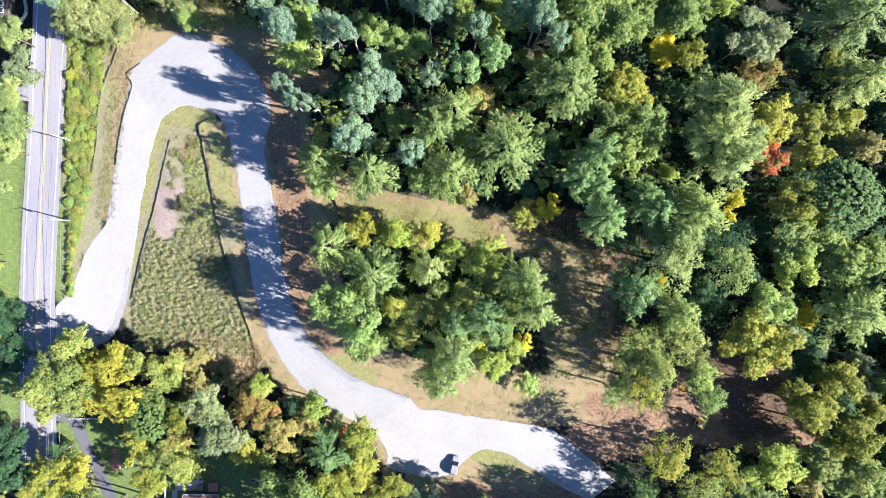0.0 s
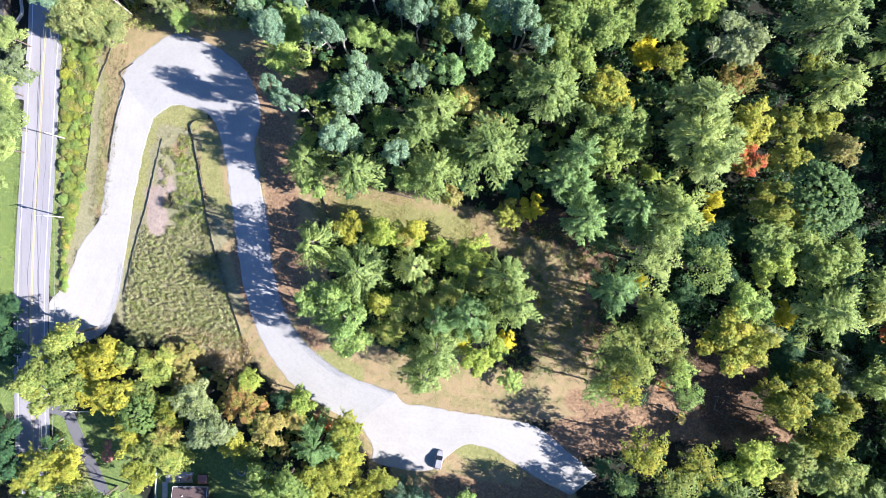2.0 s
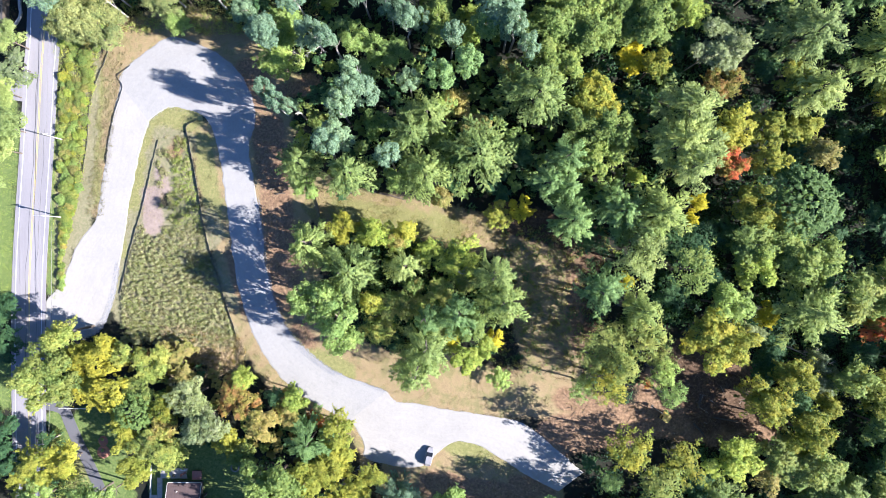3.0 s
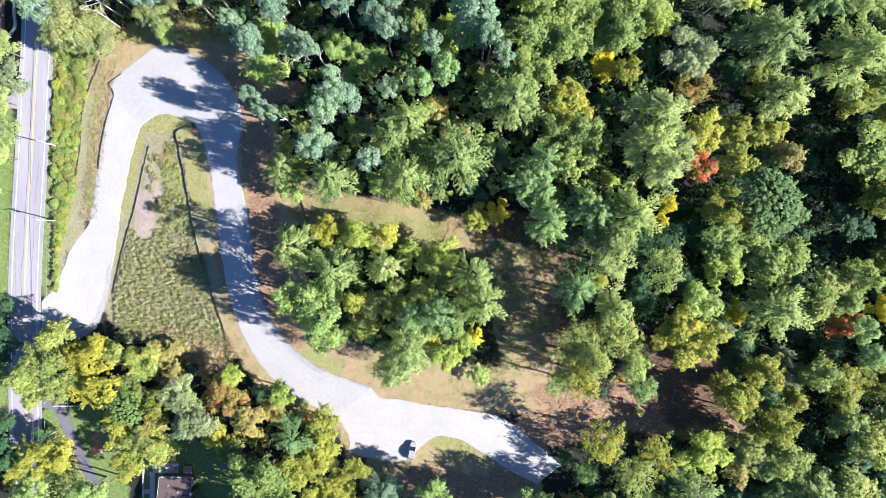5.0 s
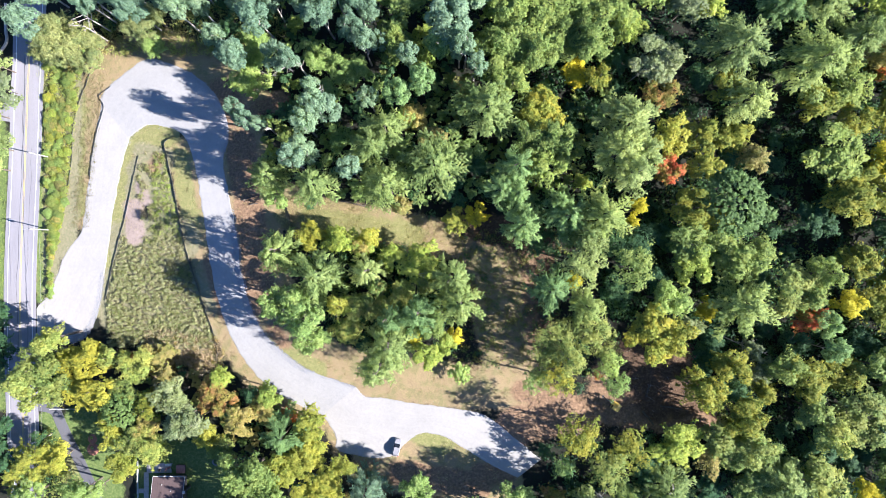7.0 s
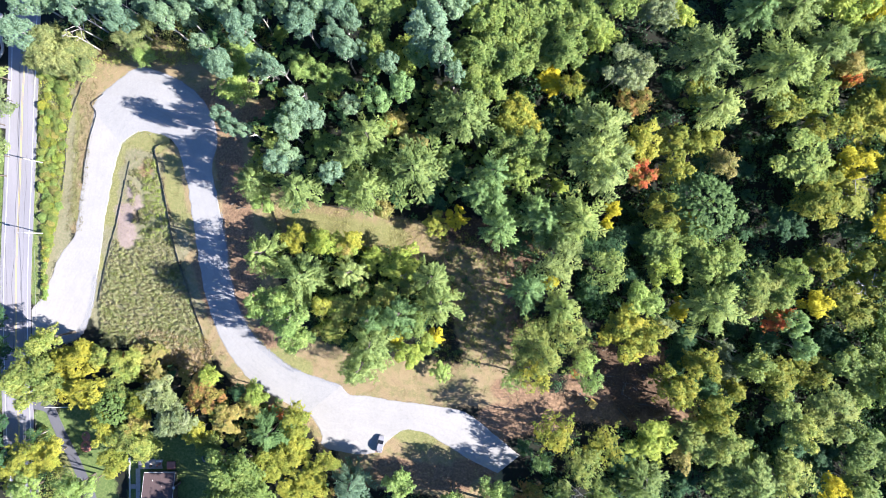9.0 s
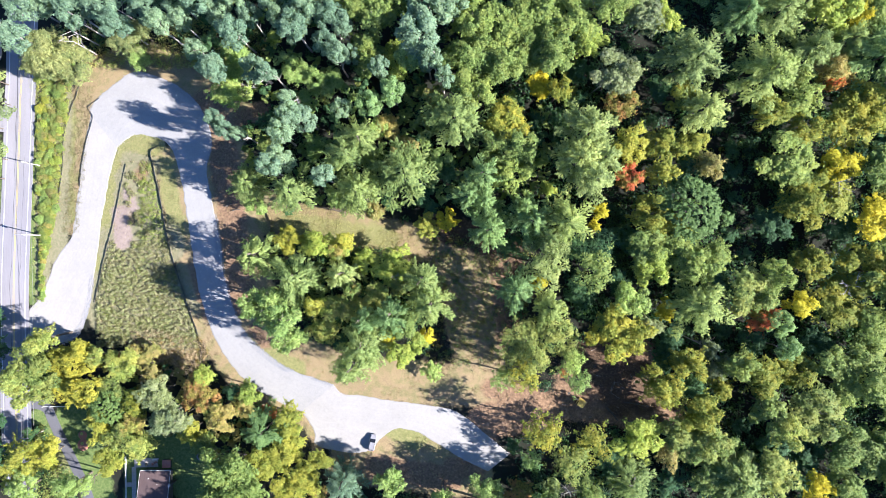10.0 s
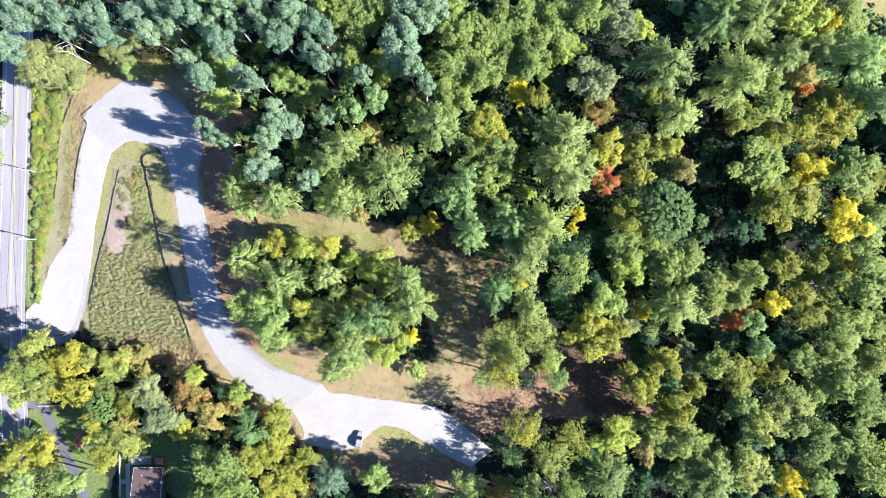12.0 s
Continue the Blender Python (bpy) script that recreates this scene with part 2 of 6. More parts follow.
def thing(name, x, y, z=None, turn=0.0, label="", category="", group=""):
    ob = new(name)
    ob.empty_display_size = 0.3
    ob.matrix_basis = pose(x, y, ground_z(x, y) if z is None else z, 0, 0, turn)
    return tagged(ob, label, category, group)


def ground_z(x, y):
    """The hillside: level at the road, climbing eastwards at eight in a hundred, easing off under the woods."""
    ramp_up = 6.0 * np.logaddexp(0, (np.asarray(x, dtype=float) + 93) / 6.0)
    ease = 14.0 * np.logaddexp(0, (np.asarray(x, dtype=float) - 62) / 14.0)
    z = -7.5 + 0.08 * (ramp_up - ease)
    return float(z) if np.ndim(z) == 0 else z


def spline(points, steps):
    """A Catmull-Rom curve through rows of numbers."""
    p = np.array(points, dtype=float)
    p = np.vstack([2 * p[0] - p[1], p, 2 * p[-1] - p[-2]])
    t = np.linspace(0, 1, steps, endpoint=False)[:, None]
    out = []
    for a, b, c, d in zip(p[:-3], p[1:-2], p[2:-1], p[3:]):
        out.append(0.5 * ((2 * b) + (c - a) * t + (2 * a - 5 * b + 4 * c - d) * t ** 2 + (3 * b - a - 3 * c + d) * t ** 3))
    return np.vstack([*out, p[-2:-1]])


def offset_line(line, by):
    d = np.gradient(line, axis=0)
    d /= np.linalg.norm(d, axis=1)[:, None]
    return line + np.stack([-d[:, 1], d[:, 0]], 1) * (by if np.ndim(by) == 0 else by[:, None])


def ribbon(name, left, right, lift, across, mat, skirt=0.25, flare=0.0):
    """A sheet between two edge lines that follows the hillside, with its rim turned down."""
    s = np.linspace(0, 1, across + 1)
    xy = left[:, None, :] * (1 - s)[None, :, None] + right[:, None, :] * s[None, :, None]
    z = ground_z(xy[..., 0], xy[..., 1]) + lift
    rows = np.concatenate([xy, z[..., None]], 2)
    lo, hi = rows[:, :1].copy(), rows[:, -1:].copy()
    out = (left - right) / np.linalg.norm(left - right, axis=1)[:, None] * flare
    lo[:, 0, :2] += out
    hi[:, 0, :2] -= out
    lo[..., 2] -= skirt
    hi[..., 2] -= skirt
    rows = np.concatenate([lo, rows, hi], 1)
    n, k = rows.shape[:2]
    i = (np.arange(n - 1)[:, None] * k + np.arange(k - 1)[None, :]).ravel()
    faces = np.stack([i, i + k, i + k + 1, i + 1], 1)
    mesh = raw(name, rows.reshape(-1, 3), faces)
    far_along = np.concatenate([[0], np.cumsum(np.linalg.norm(np.diff((left + right) / 2, axis=0), axis=1))])
    wide = np.linalg.norm(left - right, axis=1)
    for key, value in (("across", np.concatenate([[0], s, [1]])[None, :] * wide[:, None]), ("along", np.repeat(far_along[:, None], k, 1))):
        mesh.attributes.new(key, "FLOAT", "POINT").data.foreach_set("value", value.ravel().astype(np.float32))
    bm = bmesh.new()
    bm.from_mesh(mesh)
    bmesh.ops.recalc_face_normals(bm, faces=bm.faces)
    up = sum(f.normal.z * f.calc_area() for f in bm.faces)
    if up < 0:
        bmesh.ops.reverse_faces(bm, faces=bm.faces)
    bm.to_mesh(mesh)
    bm.free()
    return link(name, mesh, mat)


# ---- the road, the gravel drive and the paved driveway ----
ROAD = spline([(-99, 400), (-97, 120), (-98.0, 60), (-98.7, 46), (-99.2, 34), (-99.9, 20), (-100.7, 6), (-101.3, -8), (-101.4, -22), (-101.2, -36),
               (-100.6, -58), (-99.5, -90), (-96, -400)], 14)
road = tagged(ribbon("road", offset_line(ROAD, -4.6), offset_line(ROAD, 4.4), 0.05, 10, ASPHALT), "two-lane grey asphalt road with worn painted lines", "road", kind="structure")


def stripe(name, by, width, mat, lift, start=0, stop=None, wander=0.0):
    line = ROAD[start:stop]
    if wander:
        line = spline(line, 3)
        by = by + wander * np.array([noise.noise((q[0] * 0.3, q[1] * 0.12, 4.0)) for q in line])
    ob = ribbon(name, offset_line(line, by - width / 2), offset_line(line, by + width / 2), lift, 1, mat, 0.012)
    ob.parent = road
    return ob


for by in (-3.55, 3.35):
    stripe("edge_line", by, 0.16, PAINT_WHITE, 0.056)
for by in (-0.16, 0.16):
    stripe("centre_line", by, 0.13, PAINT_YELLOW, 0.056)
stripe("sealed_crack", -0.9, 0.09, TAR, 0.055, 30, 130, 0.5)
stripe("sealed_crack", 1.7, 0.06, TAR, 0.055, 60, 125, 0.6)

LOWER_RIBS = [
    (-96.8, -14.5, -96.8, -24.2), (-92.9, -10.2, -86.1, -23.2), (-90.8, -5.3, -81.0, -18.9), (-87.9, 1.1, -77.8, -6.6),
    (-83.5, 7.4, -75.6, 8.1), (-81.3, 21.5, -73.0, 21.4), (-79.1, 34.2, -70.9, 29.6), (-77.4, 41.2, -69.9, 32.3),
]
HAIRPIN_RIBS = [
    (-77.4, 41.2, -69.9, 32.3), (-77.5, 44.0, -68.6, 33.6), (-72.5, 48.5, -66.3, 35.1), (-64.8, 53.2, -63.8, 35.9),
    (-58.1, 51.9, -60.2, 35.4), (-50.9, 48.3, -56.2, 34.1), (-45.2, 42.6, -53.3, 31.2), (-42.0, 33.5, -51.6, 26.1),
    (-43.6, 25.0, -50.5, 21.2), (-42.4, 17.0, -49.6, 15.6),
]
UPPER_RIBS = [
    (-42.4, 17.0, -49.6, 15.6), (-40.2, 5.9, -48.2, 5.9), (-38.6, -6.5, -46.5, -5.8), (-35.3, -16.8, -43.8, -16.2),
    (-29.7, -24.6, -39.5, -25.8), (-21.4, -30.7, -33.2, -33.7), (-12.5, -34.0, -24.9, -39.3), (-7.8, -35.6, -16.6, -42.7),
]
PARKING_RIBS = [
    (-7.8, -35.6, -16.6, -42.7), (-5.7, -37.8, -13.2, -48.5), (-0.3, -38.5, -12.2, -52.3), (6.5, -39.7, 0.4, -53.8),
    (11.8, -40.2, 5.4, -50.0), (16.4, -40.8, 9.8, -47.2), (21.7, -41.6, 15.8, -48.1), (27.0, -43.2, 21.7, -51.6),
    (34.2, -48.9, 27.6, -55.1), (40.4, -54.0, 34.8, -58.5),
]


def drive_part(name, ribs, label, mat, steps=22):
    line = spline(ribs, steps)
    wob = np.array([[noise.noise((q[0] * 0.35, q[1] * 0.35, k)) * 0.3 + noise.noise((q[0] * 1.7, q[1] * 1.7, k + 3)) * 0.16 for k in (1.0, 7.0)] for q in line])
    left, right = line[:, :2].copy(), line[:, 2:].copy()
    across = (left - right) / np.linalg.norm(left - right, axis=1)[:, None]
    left += across * wob[:, :1]
    right -= across * wob[:, 1:]
    tagged(ribbon(name, left, right, 0.045, 14, mat, 0.08, 0.3), label, "gravel drive", kind="structure")
    return left, right


DRIVE = [drive_part("gravel_drive", LOWER_RIBS, "white crushed-gravel drive leading off the road", GRAVEL),
         drive_part("gravel_drive", HAIRPIN_RIBS, "wide white gravel hairpin bend of the drive", COARSE_GRAVEL),
         drive_part("gravel_drive", UPPER_RIBS, "white gravel drive curving up the hillside", COARSE_GRAVEL),
         drive_part("gravel_drive", PARKING_RIBS, "white gravel turning area at the drive's end", GRAVEL)]
DRIVEWAY = spline([(-99.5, -41.2), (-95.0, -41.4), (-91.9, -42.7), (-90.2, -46.2), (-88.0, -50.9), (-84.5, -57.6), (-81.4, -64.4), (-78.6, -72), (-74.5, -90)], 10)
tagged(ribbon("driveway", offset_line(DRIVEWAY, -1.5), offset_line(DRIVEWAY, 1.5), 0.05, 4, DARK_ASPHALT), "narrow dark asphalt house driveway between lawns", "driveway", kind="structure")

APRON = spline([(-103.2, 40.5), (-107, 41), (-116, 42), (-130, 44)], 8)
tagged(ribbon("apron", offset_line(APRON, -3.2), offset_line(APRON, 3.2), 0.045, 4, ASPHALT), "pale paved pull-off beside the road", "pavement", kind="structure")

# ---- ground: one sheet to the horizon, with its covers as weights ----
DRY = [(-40, 42, -29, 40.5, 2.8), (-18, -41.5, -14, -46, 1.6), (-14, -47, -12.5, -53, 1.8), (-57, -27, -47, -28.5, 2.5), (143, 69, 185, 74, 2.2), (-66, 26, -66.5, 18, 3), (-69, -21, -52, -25, 3), (20, 9, 28, 3, 3), (27, -2, 33, -24, 8), (27, -1, 29, -6, 2), (30, -12, 33, -14, 2), (27, -20, 30, -26, 3), (-75, 52, -66, 54, 7), (-60, 56, -38, 46, 6), (-42, 44, -38, 14, 8), (-36, 15, -24, 12, 6), (-24, 11, 16, 3.5, 5.5), (-36, 10, -31, -16, 8),
       (-34, -22, -8, -32, 6.5), (-8, -33, 36, -36, 6), (9, -48, 18, -53, 6.5), (-46, -18, -34, -36, 3), (-34, -36, -18, -45, 2.6), (-80, 46, -84, 12, 4.5), (-4, -57, 30, -60, 6),
       (-55, 28, -51, 4, 3.6), (-51, 4, -47, -14, 2.5), (-67, 33, -60, 33, 3), (-70, 30, -74, 6, 2.2), (-69.5, 14, -68.5, 5, 3.4)]
DIRT = [(-34, 39, -27, 42, 2), (4, -58, 24, -61, 3.5), (38, 2, 40, -24, 2.5), (-38.5, 30, -33.5, -12, 4.2), (-48, -2, -43.5, -16, 1.6), (-44, 44, -40, 38, 4), (-30, -20, -27, -24, 2), (62, -34, 72, -30, 9), (58, -40, 82, -43, 5), (34, -45, 50, -42, 5), (25, -58, 32, -57, 3), (-63, 24, -62, 26, 2), (36, -36, 46, -38, 3)]
# dark patches painted where trees shade the grove floor and clearing
SHADED_DIRT = [(22, 7.5, 40, 3, 4), (42, 0, 43, -26, 2.5), (64, -28, 76, -36, 7), (66, -33, 70, -40, 4)]
GRASS = [(140, 62, 185, 66, 6), (140, 82, 185, 86, 9), (-78, -8, -80, -14, 3), (-93, -50, -87, -62, 3), (-66, 33, -59, 33, 3.6), (-70, 31, -76, -6, 2.3), (-55.5, 27, -52.5, 8, 2.6), (8, -47, 15, -50, 3), (-20, 10, 8, 5, 3.0), (-33, -24, -18, -31, 2.6),
         (-94.8, 60, -95.8, -10, 1.3), (-84, 44, -85, 12, 2.0)]
SOIL = [(-69.3, 13.5, -68.4, 5.5, 2.6), (-66.5, 19, -65.5, 15, 1.6)]
LAWN = [(-94.5, -45, -91, -52, 2.2), (-108, 36, -109, -14, 3.5), (-108, -32, -108, -40, 3), (-95.6, 60, -95.9, -12, 0.9), (-84, -47, -79, -60, 6), (-79, -60, -75, -75, 5), (-56, -55, -49, -62, 8), (-66, -56, -66, -75, 3)]
WEEDS = [(-67, 24, -67.5, 17, 3.5), (-78, -12, -72, -20, 4), (-91, 10, -94, -8, 3), (-71, 4, -56, 4, 6), (-76, -8, -50, -12, 5), (-63, -8, -60, -16, 11), (-70, -2, -55, -8, 5), (-62, 20, -60, 10, 4), (-72, -16, -50, -22, 4), (-88, 50, -90, 4, 5), (-66, 28, -60, 26, 3)]


def cover(capsules, x, y, soft=2.2):
    w = np.zeros_like(x)
    for ax, ay, bx, by, r in capsules:
        dx, dy = bx - ax, by - ay
        t = np.clip(((x - ax) * dx + (y - ay) * dy) / (dx * dx + dy * dy), 0, 1)
        d = np.hypot(x - ax - t * dx, y - ay - t * dy)
        w = np.maximum(w, np.clip((r - d) / (2 * soft) + 0.5, 0, 1))
    return w


def axis_steps(lo, hi, step, far):
    inner = np.arange(lo, hi + step / 2, step)
    out, d = [], step
    while d < far:
        d *= 1.35
        out.append(d)
    out = np.cumsum(out)
    out = out[out < far * 4]
    return np.concatenate([lo - out[::-1], inner, hi + out])


gx, gy = axis_steps(-125, 150, 0.9, 700), axis_steps(-85, 90, 0.9, 700)
X, Y = np.meshgrid(gx, gy)
paved = np.zeros_like(X)
for left, right in [*DRIVE, (offset_line(ROAD, -4.6), offset_line(ROAD, 4.4)), (offset_line(DRIVEWAY, -1.6), offset_line(DRIVEWAY, 1.6)), (offset_line(APRON, -3.2), offset_line(APRON, 3.2))]:
    for a, b in zip(left[::3], right[::3]):
        c, r = (a + b) / 2, np.linalg.norm(a - b) / 2 + 3
        paved = np.maximum(paved, (np.hypot(X - c[0], Y - c[1]) < r).astype(float))
rough = np.array([noise.noise((a * 0.14, b * 0.14, 0.0)) + 0.5 * noise.noise((a * 0.5, b * 0.5, 3.0)) for a, b in zip(X.ravel(), Y.ravel())]).reshape(X.shape)
far_swell = 12.0 * np.clip((np.hypot(X, Y) - 220) / 500, 0, 1) ** 1.5
Z = ground_z(X, Y) + 0.16 * rough * (1 - paved) - 0.02 * paved + far_swell
k = len(gx)
i = (np.arange(len(gy) - 1)[:, None] * k + np.arange(k - 1)[None, :]).ravel()
ground_mesh = raw("ground", np.stack([X, Y, Z], 2).reshape(-1, 3), np.stack([i, i + 1, i + k + 1, i + k], 1), True)
for key, caps in (("dry", DRY), ("grass", GRASS), ("dirt", DIRT), ("shaded_dirt", SHADED_DIRT), ("lawn", LAWN), ("weeds", WEEDS), ("soil", SOIL)):
    ground_mesh.attributes.new(key, "FLOAT", "POINT").data.foreach_set("value", cover(caps, X, Y).ravel().astype(np.float32))
tagged(link("ground", ground_mesh, GROUND), "wooded hillside of shade-darkened leaf litter, dry grass and bare soil", "ground", kind="structure")

# ---- trees ----
def cards(at, facing, long, wide, rng, along=None):
    """Small three-cornered leaf sprays at places, facing ways; returns corner places and faces."""
    n = len(at)
    f = facing / np.maximum(np.linalg.norm(facing, axis=1), 1e-6)[:, None]
    a = rng.normal(size=(n, 3)) if along is None else along
    a = a - f * np.sum(a * f, 1)[:, None]
    a /= np.maximum(np.linalg.norm(a, axis=1), 1e-6)[:, None]
    b = np.cross(f, a)
    s = rng.uniform(0.7, 1.3, (n, 1))
    v = np.stack([at + a * long * s, at - a * long * s * 0.7 + b * wide * s, at - a * long * s * 0.5 - b * wide * s], 1)
    return v.reshape(-1, 3), np.arange(3 * n).reshape(n, 3)


def ball_ways(n, rng, low=-1.0):
    z = rng.uniform(low, 1, n)
    a = rng.uniform(0, 2 * math.pi, n)
    h = np.sqrt(1 - z * z)
    return np.stack([h * np.cos(a), h * np.sin(a), z], 1)


TALL = 2.8   # height of a broad crown's tree in crown radii, before it is scaled


def rounded_leaves(v, f, n):
    """Crown mesh whose leaves catch the light as parts of one rounded mass; n: a way for each leaf."""
    n = n.copy()
    n[:, 2] = n[:, 2] * TALL
    n /= np.maximum(np.linalg.norm(n, axis=1), 1e-6)[:, None]
    v[:, 2] /= TALL
    mesh = raw("crown", v, f, True)
    mesh.normals_split_custom_set_from_vertices(np.repeat(n, 3, axis=0).tolist())
    return mesh


def even_ways(n, rng, low=-0.35):
    """Ways spread evenly over a ball's upper part, each a little off its place."""
    k = np.arange(n) + 0.5
    z = 1 - (1 - low) * k / n
    a = k * 2.39996 + rng.uniform(0, 6.28)
    h = np.sqrt(np.maximum(0, 1 - z * z))
    w = np.stack([h * np.cos(a), h * np.sin(a), z], 1) + rng.normal(0, 0.45 / math.sqrt(n), (n, 3))
    return w / np.linalg.norm(w, axis=1)[:, None]


def leaf_tufts(centre, out, size, per, leaf, rng, loose=1.0):
    """Sprigs of leaves round centres, drawn out the way they point; returns corners, faces and the way of each leaf."""
    n = len(centre)
    d = ball_ways(n * per, rng, -1).reshape(n, per, 3)
    spray = out * np.array([1, 1, 0.55]) + rng.normal(0, 0.3, out.shape)
    at = centre[:, None] + (d * 0.72 + loose * spray[:, None] * rng.uniform(-0.5, 1.25, (n, per, 1))) * size[:, None, None] * rng.uniform(0.45, 1.0, (n, per, 1))
    way = 0.30 * d + 0.36 * out[:, None] + np.array([0, 0, 1.05]) + rng.normal(0, 0.30, d.shape)
    turn = way + rng.normal(0, 0.45, d.shape)
    v, f = cards(at.reshape(-1, 3), turn.reshape(-1, 3), leaf, leaf * 0.82, rng)
    return v, f, way.reshape(-1, 3)


def leaf_shell(centre, r, n, leaf, rng, bias, knobs=9, depth=0.2, rough=0.06):
    """A knobbly rounded mass closed over with leaves."""
    d = even_ways(n, rng, -0.5)
    knob = even_ways(knobs, rng, -0.4)
    wide = 1.1 / math.sqrt(knobs)
    near = np.exp(-(np.arccos(np.clip(d @ knob.T, -1, 1)) / wide) ** 2)
    swell = 1 - depth + depth * near.max(1)
    at = centre + d * (np.broadcast_to(r, 3) * (swell * (1 + rough * rng.normal(0, 1, n)))[:, None])
    way = 0.34 * d + 0.24 * (d - knob[near.argmax(1)]) / wide + 0.15 * bias + np.array([0, 0, 1.05]) + rng.normal(0, 0.30, d.shape)
    v, f = cards(at, way + rng.normal(0, 0.3, d.shape), leaf, leaf * 0.85, rng)
    return v, f, way


# hidden leaf cards added inside a crown to stop sunlight
def light_blocking_leaves(core, mid, spread, half, rng, size=0.085):
    d = ball_ways(core, rng)
    at = np.array([0, 0, mid]) + d * (rng.uniform(0.05, 1, (core, 1)) ** 0.4 * np.array([spread, spread, half]))
    v, f = cards(at, d + rng.normal(0, 0.4, d.shape), size, size * 0.9, rng)
    return v, f, d + np.array([0, 0, 0.3])


def joined(pieces):
    vs, fs, ns, base = [], [], [], 0
    for v, f, n in pieces:
        vs.append(v)
        fs.append(f + base)
        ns.append(n)
        base += len(v)
    return rounded_leaves(np.vstack(vs), np.vstack(fs), np.vstack(ns))


def broad_crown(seed, tufts, per, lobes=9, base=0.24, leaf=0.045, tuft=0.15, core=40, lean=0.16, closed=0.5):
    """An uneven crown: boughs of unlike reach and size, each set with small sprigs, gaps between them."""
    rng = np.random.default_rng(seed)
    mid, half = TALL * (base + 1) / 2, TALL * (1 - base) / 2
    off = np.array([*rng.normal(0, lean, 2), 0])
    ways = even_ways(lobes, rng, -0.4) + rng.normal(0, 0.22, (lobes, 3))
    far = rng.uniform(0.36, 0.80, lobes)
    big = rng.uniform(0.22, 0.36, lobes) + 0.34 * (0.80 - far)
    share = np.maximum(3, (tufts * big ** 2 / (big ** 2).sum()).astype(int))
    pieces = []
    for w, reach, r, n in zip(ways, far, big, share):
        c = np.array([0, 0, mid + half * 0.12]) + off * (1 - reach) + w * reach * np.array([1, 1, half * 0.78])
        pieces.append(leaf_shell(c, r * 0.92, int(n * per * closed), leaf * 1.05, rng, w, max(4, n), 0.24))
        n = max(3, n // 2)
        way = even_ways(n, rng, -0.35)
        out = way * 0.7 + w * 0.4
        out /= np.linalg.norm(out, axis=1)[:, None]
        stretch = np.array([rng.uniform(0.8, 1.25), rng.uniform(0.8, 1.25), 0.9])
        pieces.append(leaf_tufts(c + way * stretch * r * rng.uniform(0.55, 1.1, (n, 1)), out, rng.uniform(0.6, 1.3, n) * tuft, per, leaf, rng))
    pieces.append(light_blocking_leaves(core, mid, 0.5, half * 0.5, rng))
    return joined(pieces)


def dome_crown(seed, tufts, per, base=0.3, leaf=0.037, tuft=0.10, lobes=24, deep=0.22):
    """A dense rounded crown, knobbly all over."""
    rng = np.random.default_rng(seed)
    mid, half = TALL * (base + 1) / 2, TALL * (1 - base) / 2
    lobe = even_ways(lobes, rng, -0.3)
    swell = rng.uniform(0.6, 1.1, lobes)
    way = even_ways(tufts, rng, -0.42)
    near = np.exp(-(np.arccos(np.clip(way @ lobe.T, -1, 1)) / 0.36) ** 2) * swell
    reach = ((1 - deep) + deep * near.max(1)) * rng.uniform(0.9, 1.05, tufts)
    centre = np.array([0, 0, mid]) + way * reach[:, None] * np.array([0.9, 0.9, half * 0.92])
    return joined([leaf_tufts(centre, way, rng.uniform(0.7, 1.25, tufts) * tuft, per, leaf, rng), light_blocking_leaves(120, mid, 0.58, half * 0.6, rng)])


def clumped_crown(seed, clumps, per, base=0.46, leaf=0.046, core=50):
    """Round leaf clumps held apart on thin boughs."""
    rng = np.random.default_rng(seed)
    mid, half = TALL * (base + 1) / 2, TALL * (1 - base) / 2
    pieces = []
    for w in even_ways(clumps, rng, -0.45):
        c = np.array([0, 0, mid]) + w * np.array([0.68, 0.68, half * 0.7]) * rng.uniform(0.8, 1.12)
        r = rng.uniform(0.24, 0.36)
        pieces.append(leaf_shell(c, r, int(per * (r / 0.3) ** 2), leaf * rng.uniform(0.8, 1.15), rng, w, 13, 0.34, 0.10))
    pieces.append(light_blocking_leaves(core, mid, 0.5, half * 0.5, rng, 0.07))
    return joined(pieces)


def bush_crown(seed, leaves=430, leaf=0.1):
    """A low rounded bush, leafy to the ground."""
    rng = np.random.default_rng(seed)
    size = np.array([1, 1, TALL * 0.62])
    return joined([leaf_shell(np.array([0, 0, TALL * 0.3]), size * 0.95, leaves, leaf, rng, np.array([0, 0, 0.2]), 9, 0.3)])


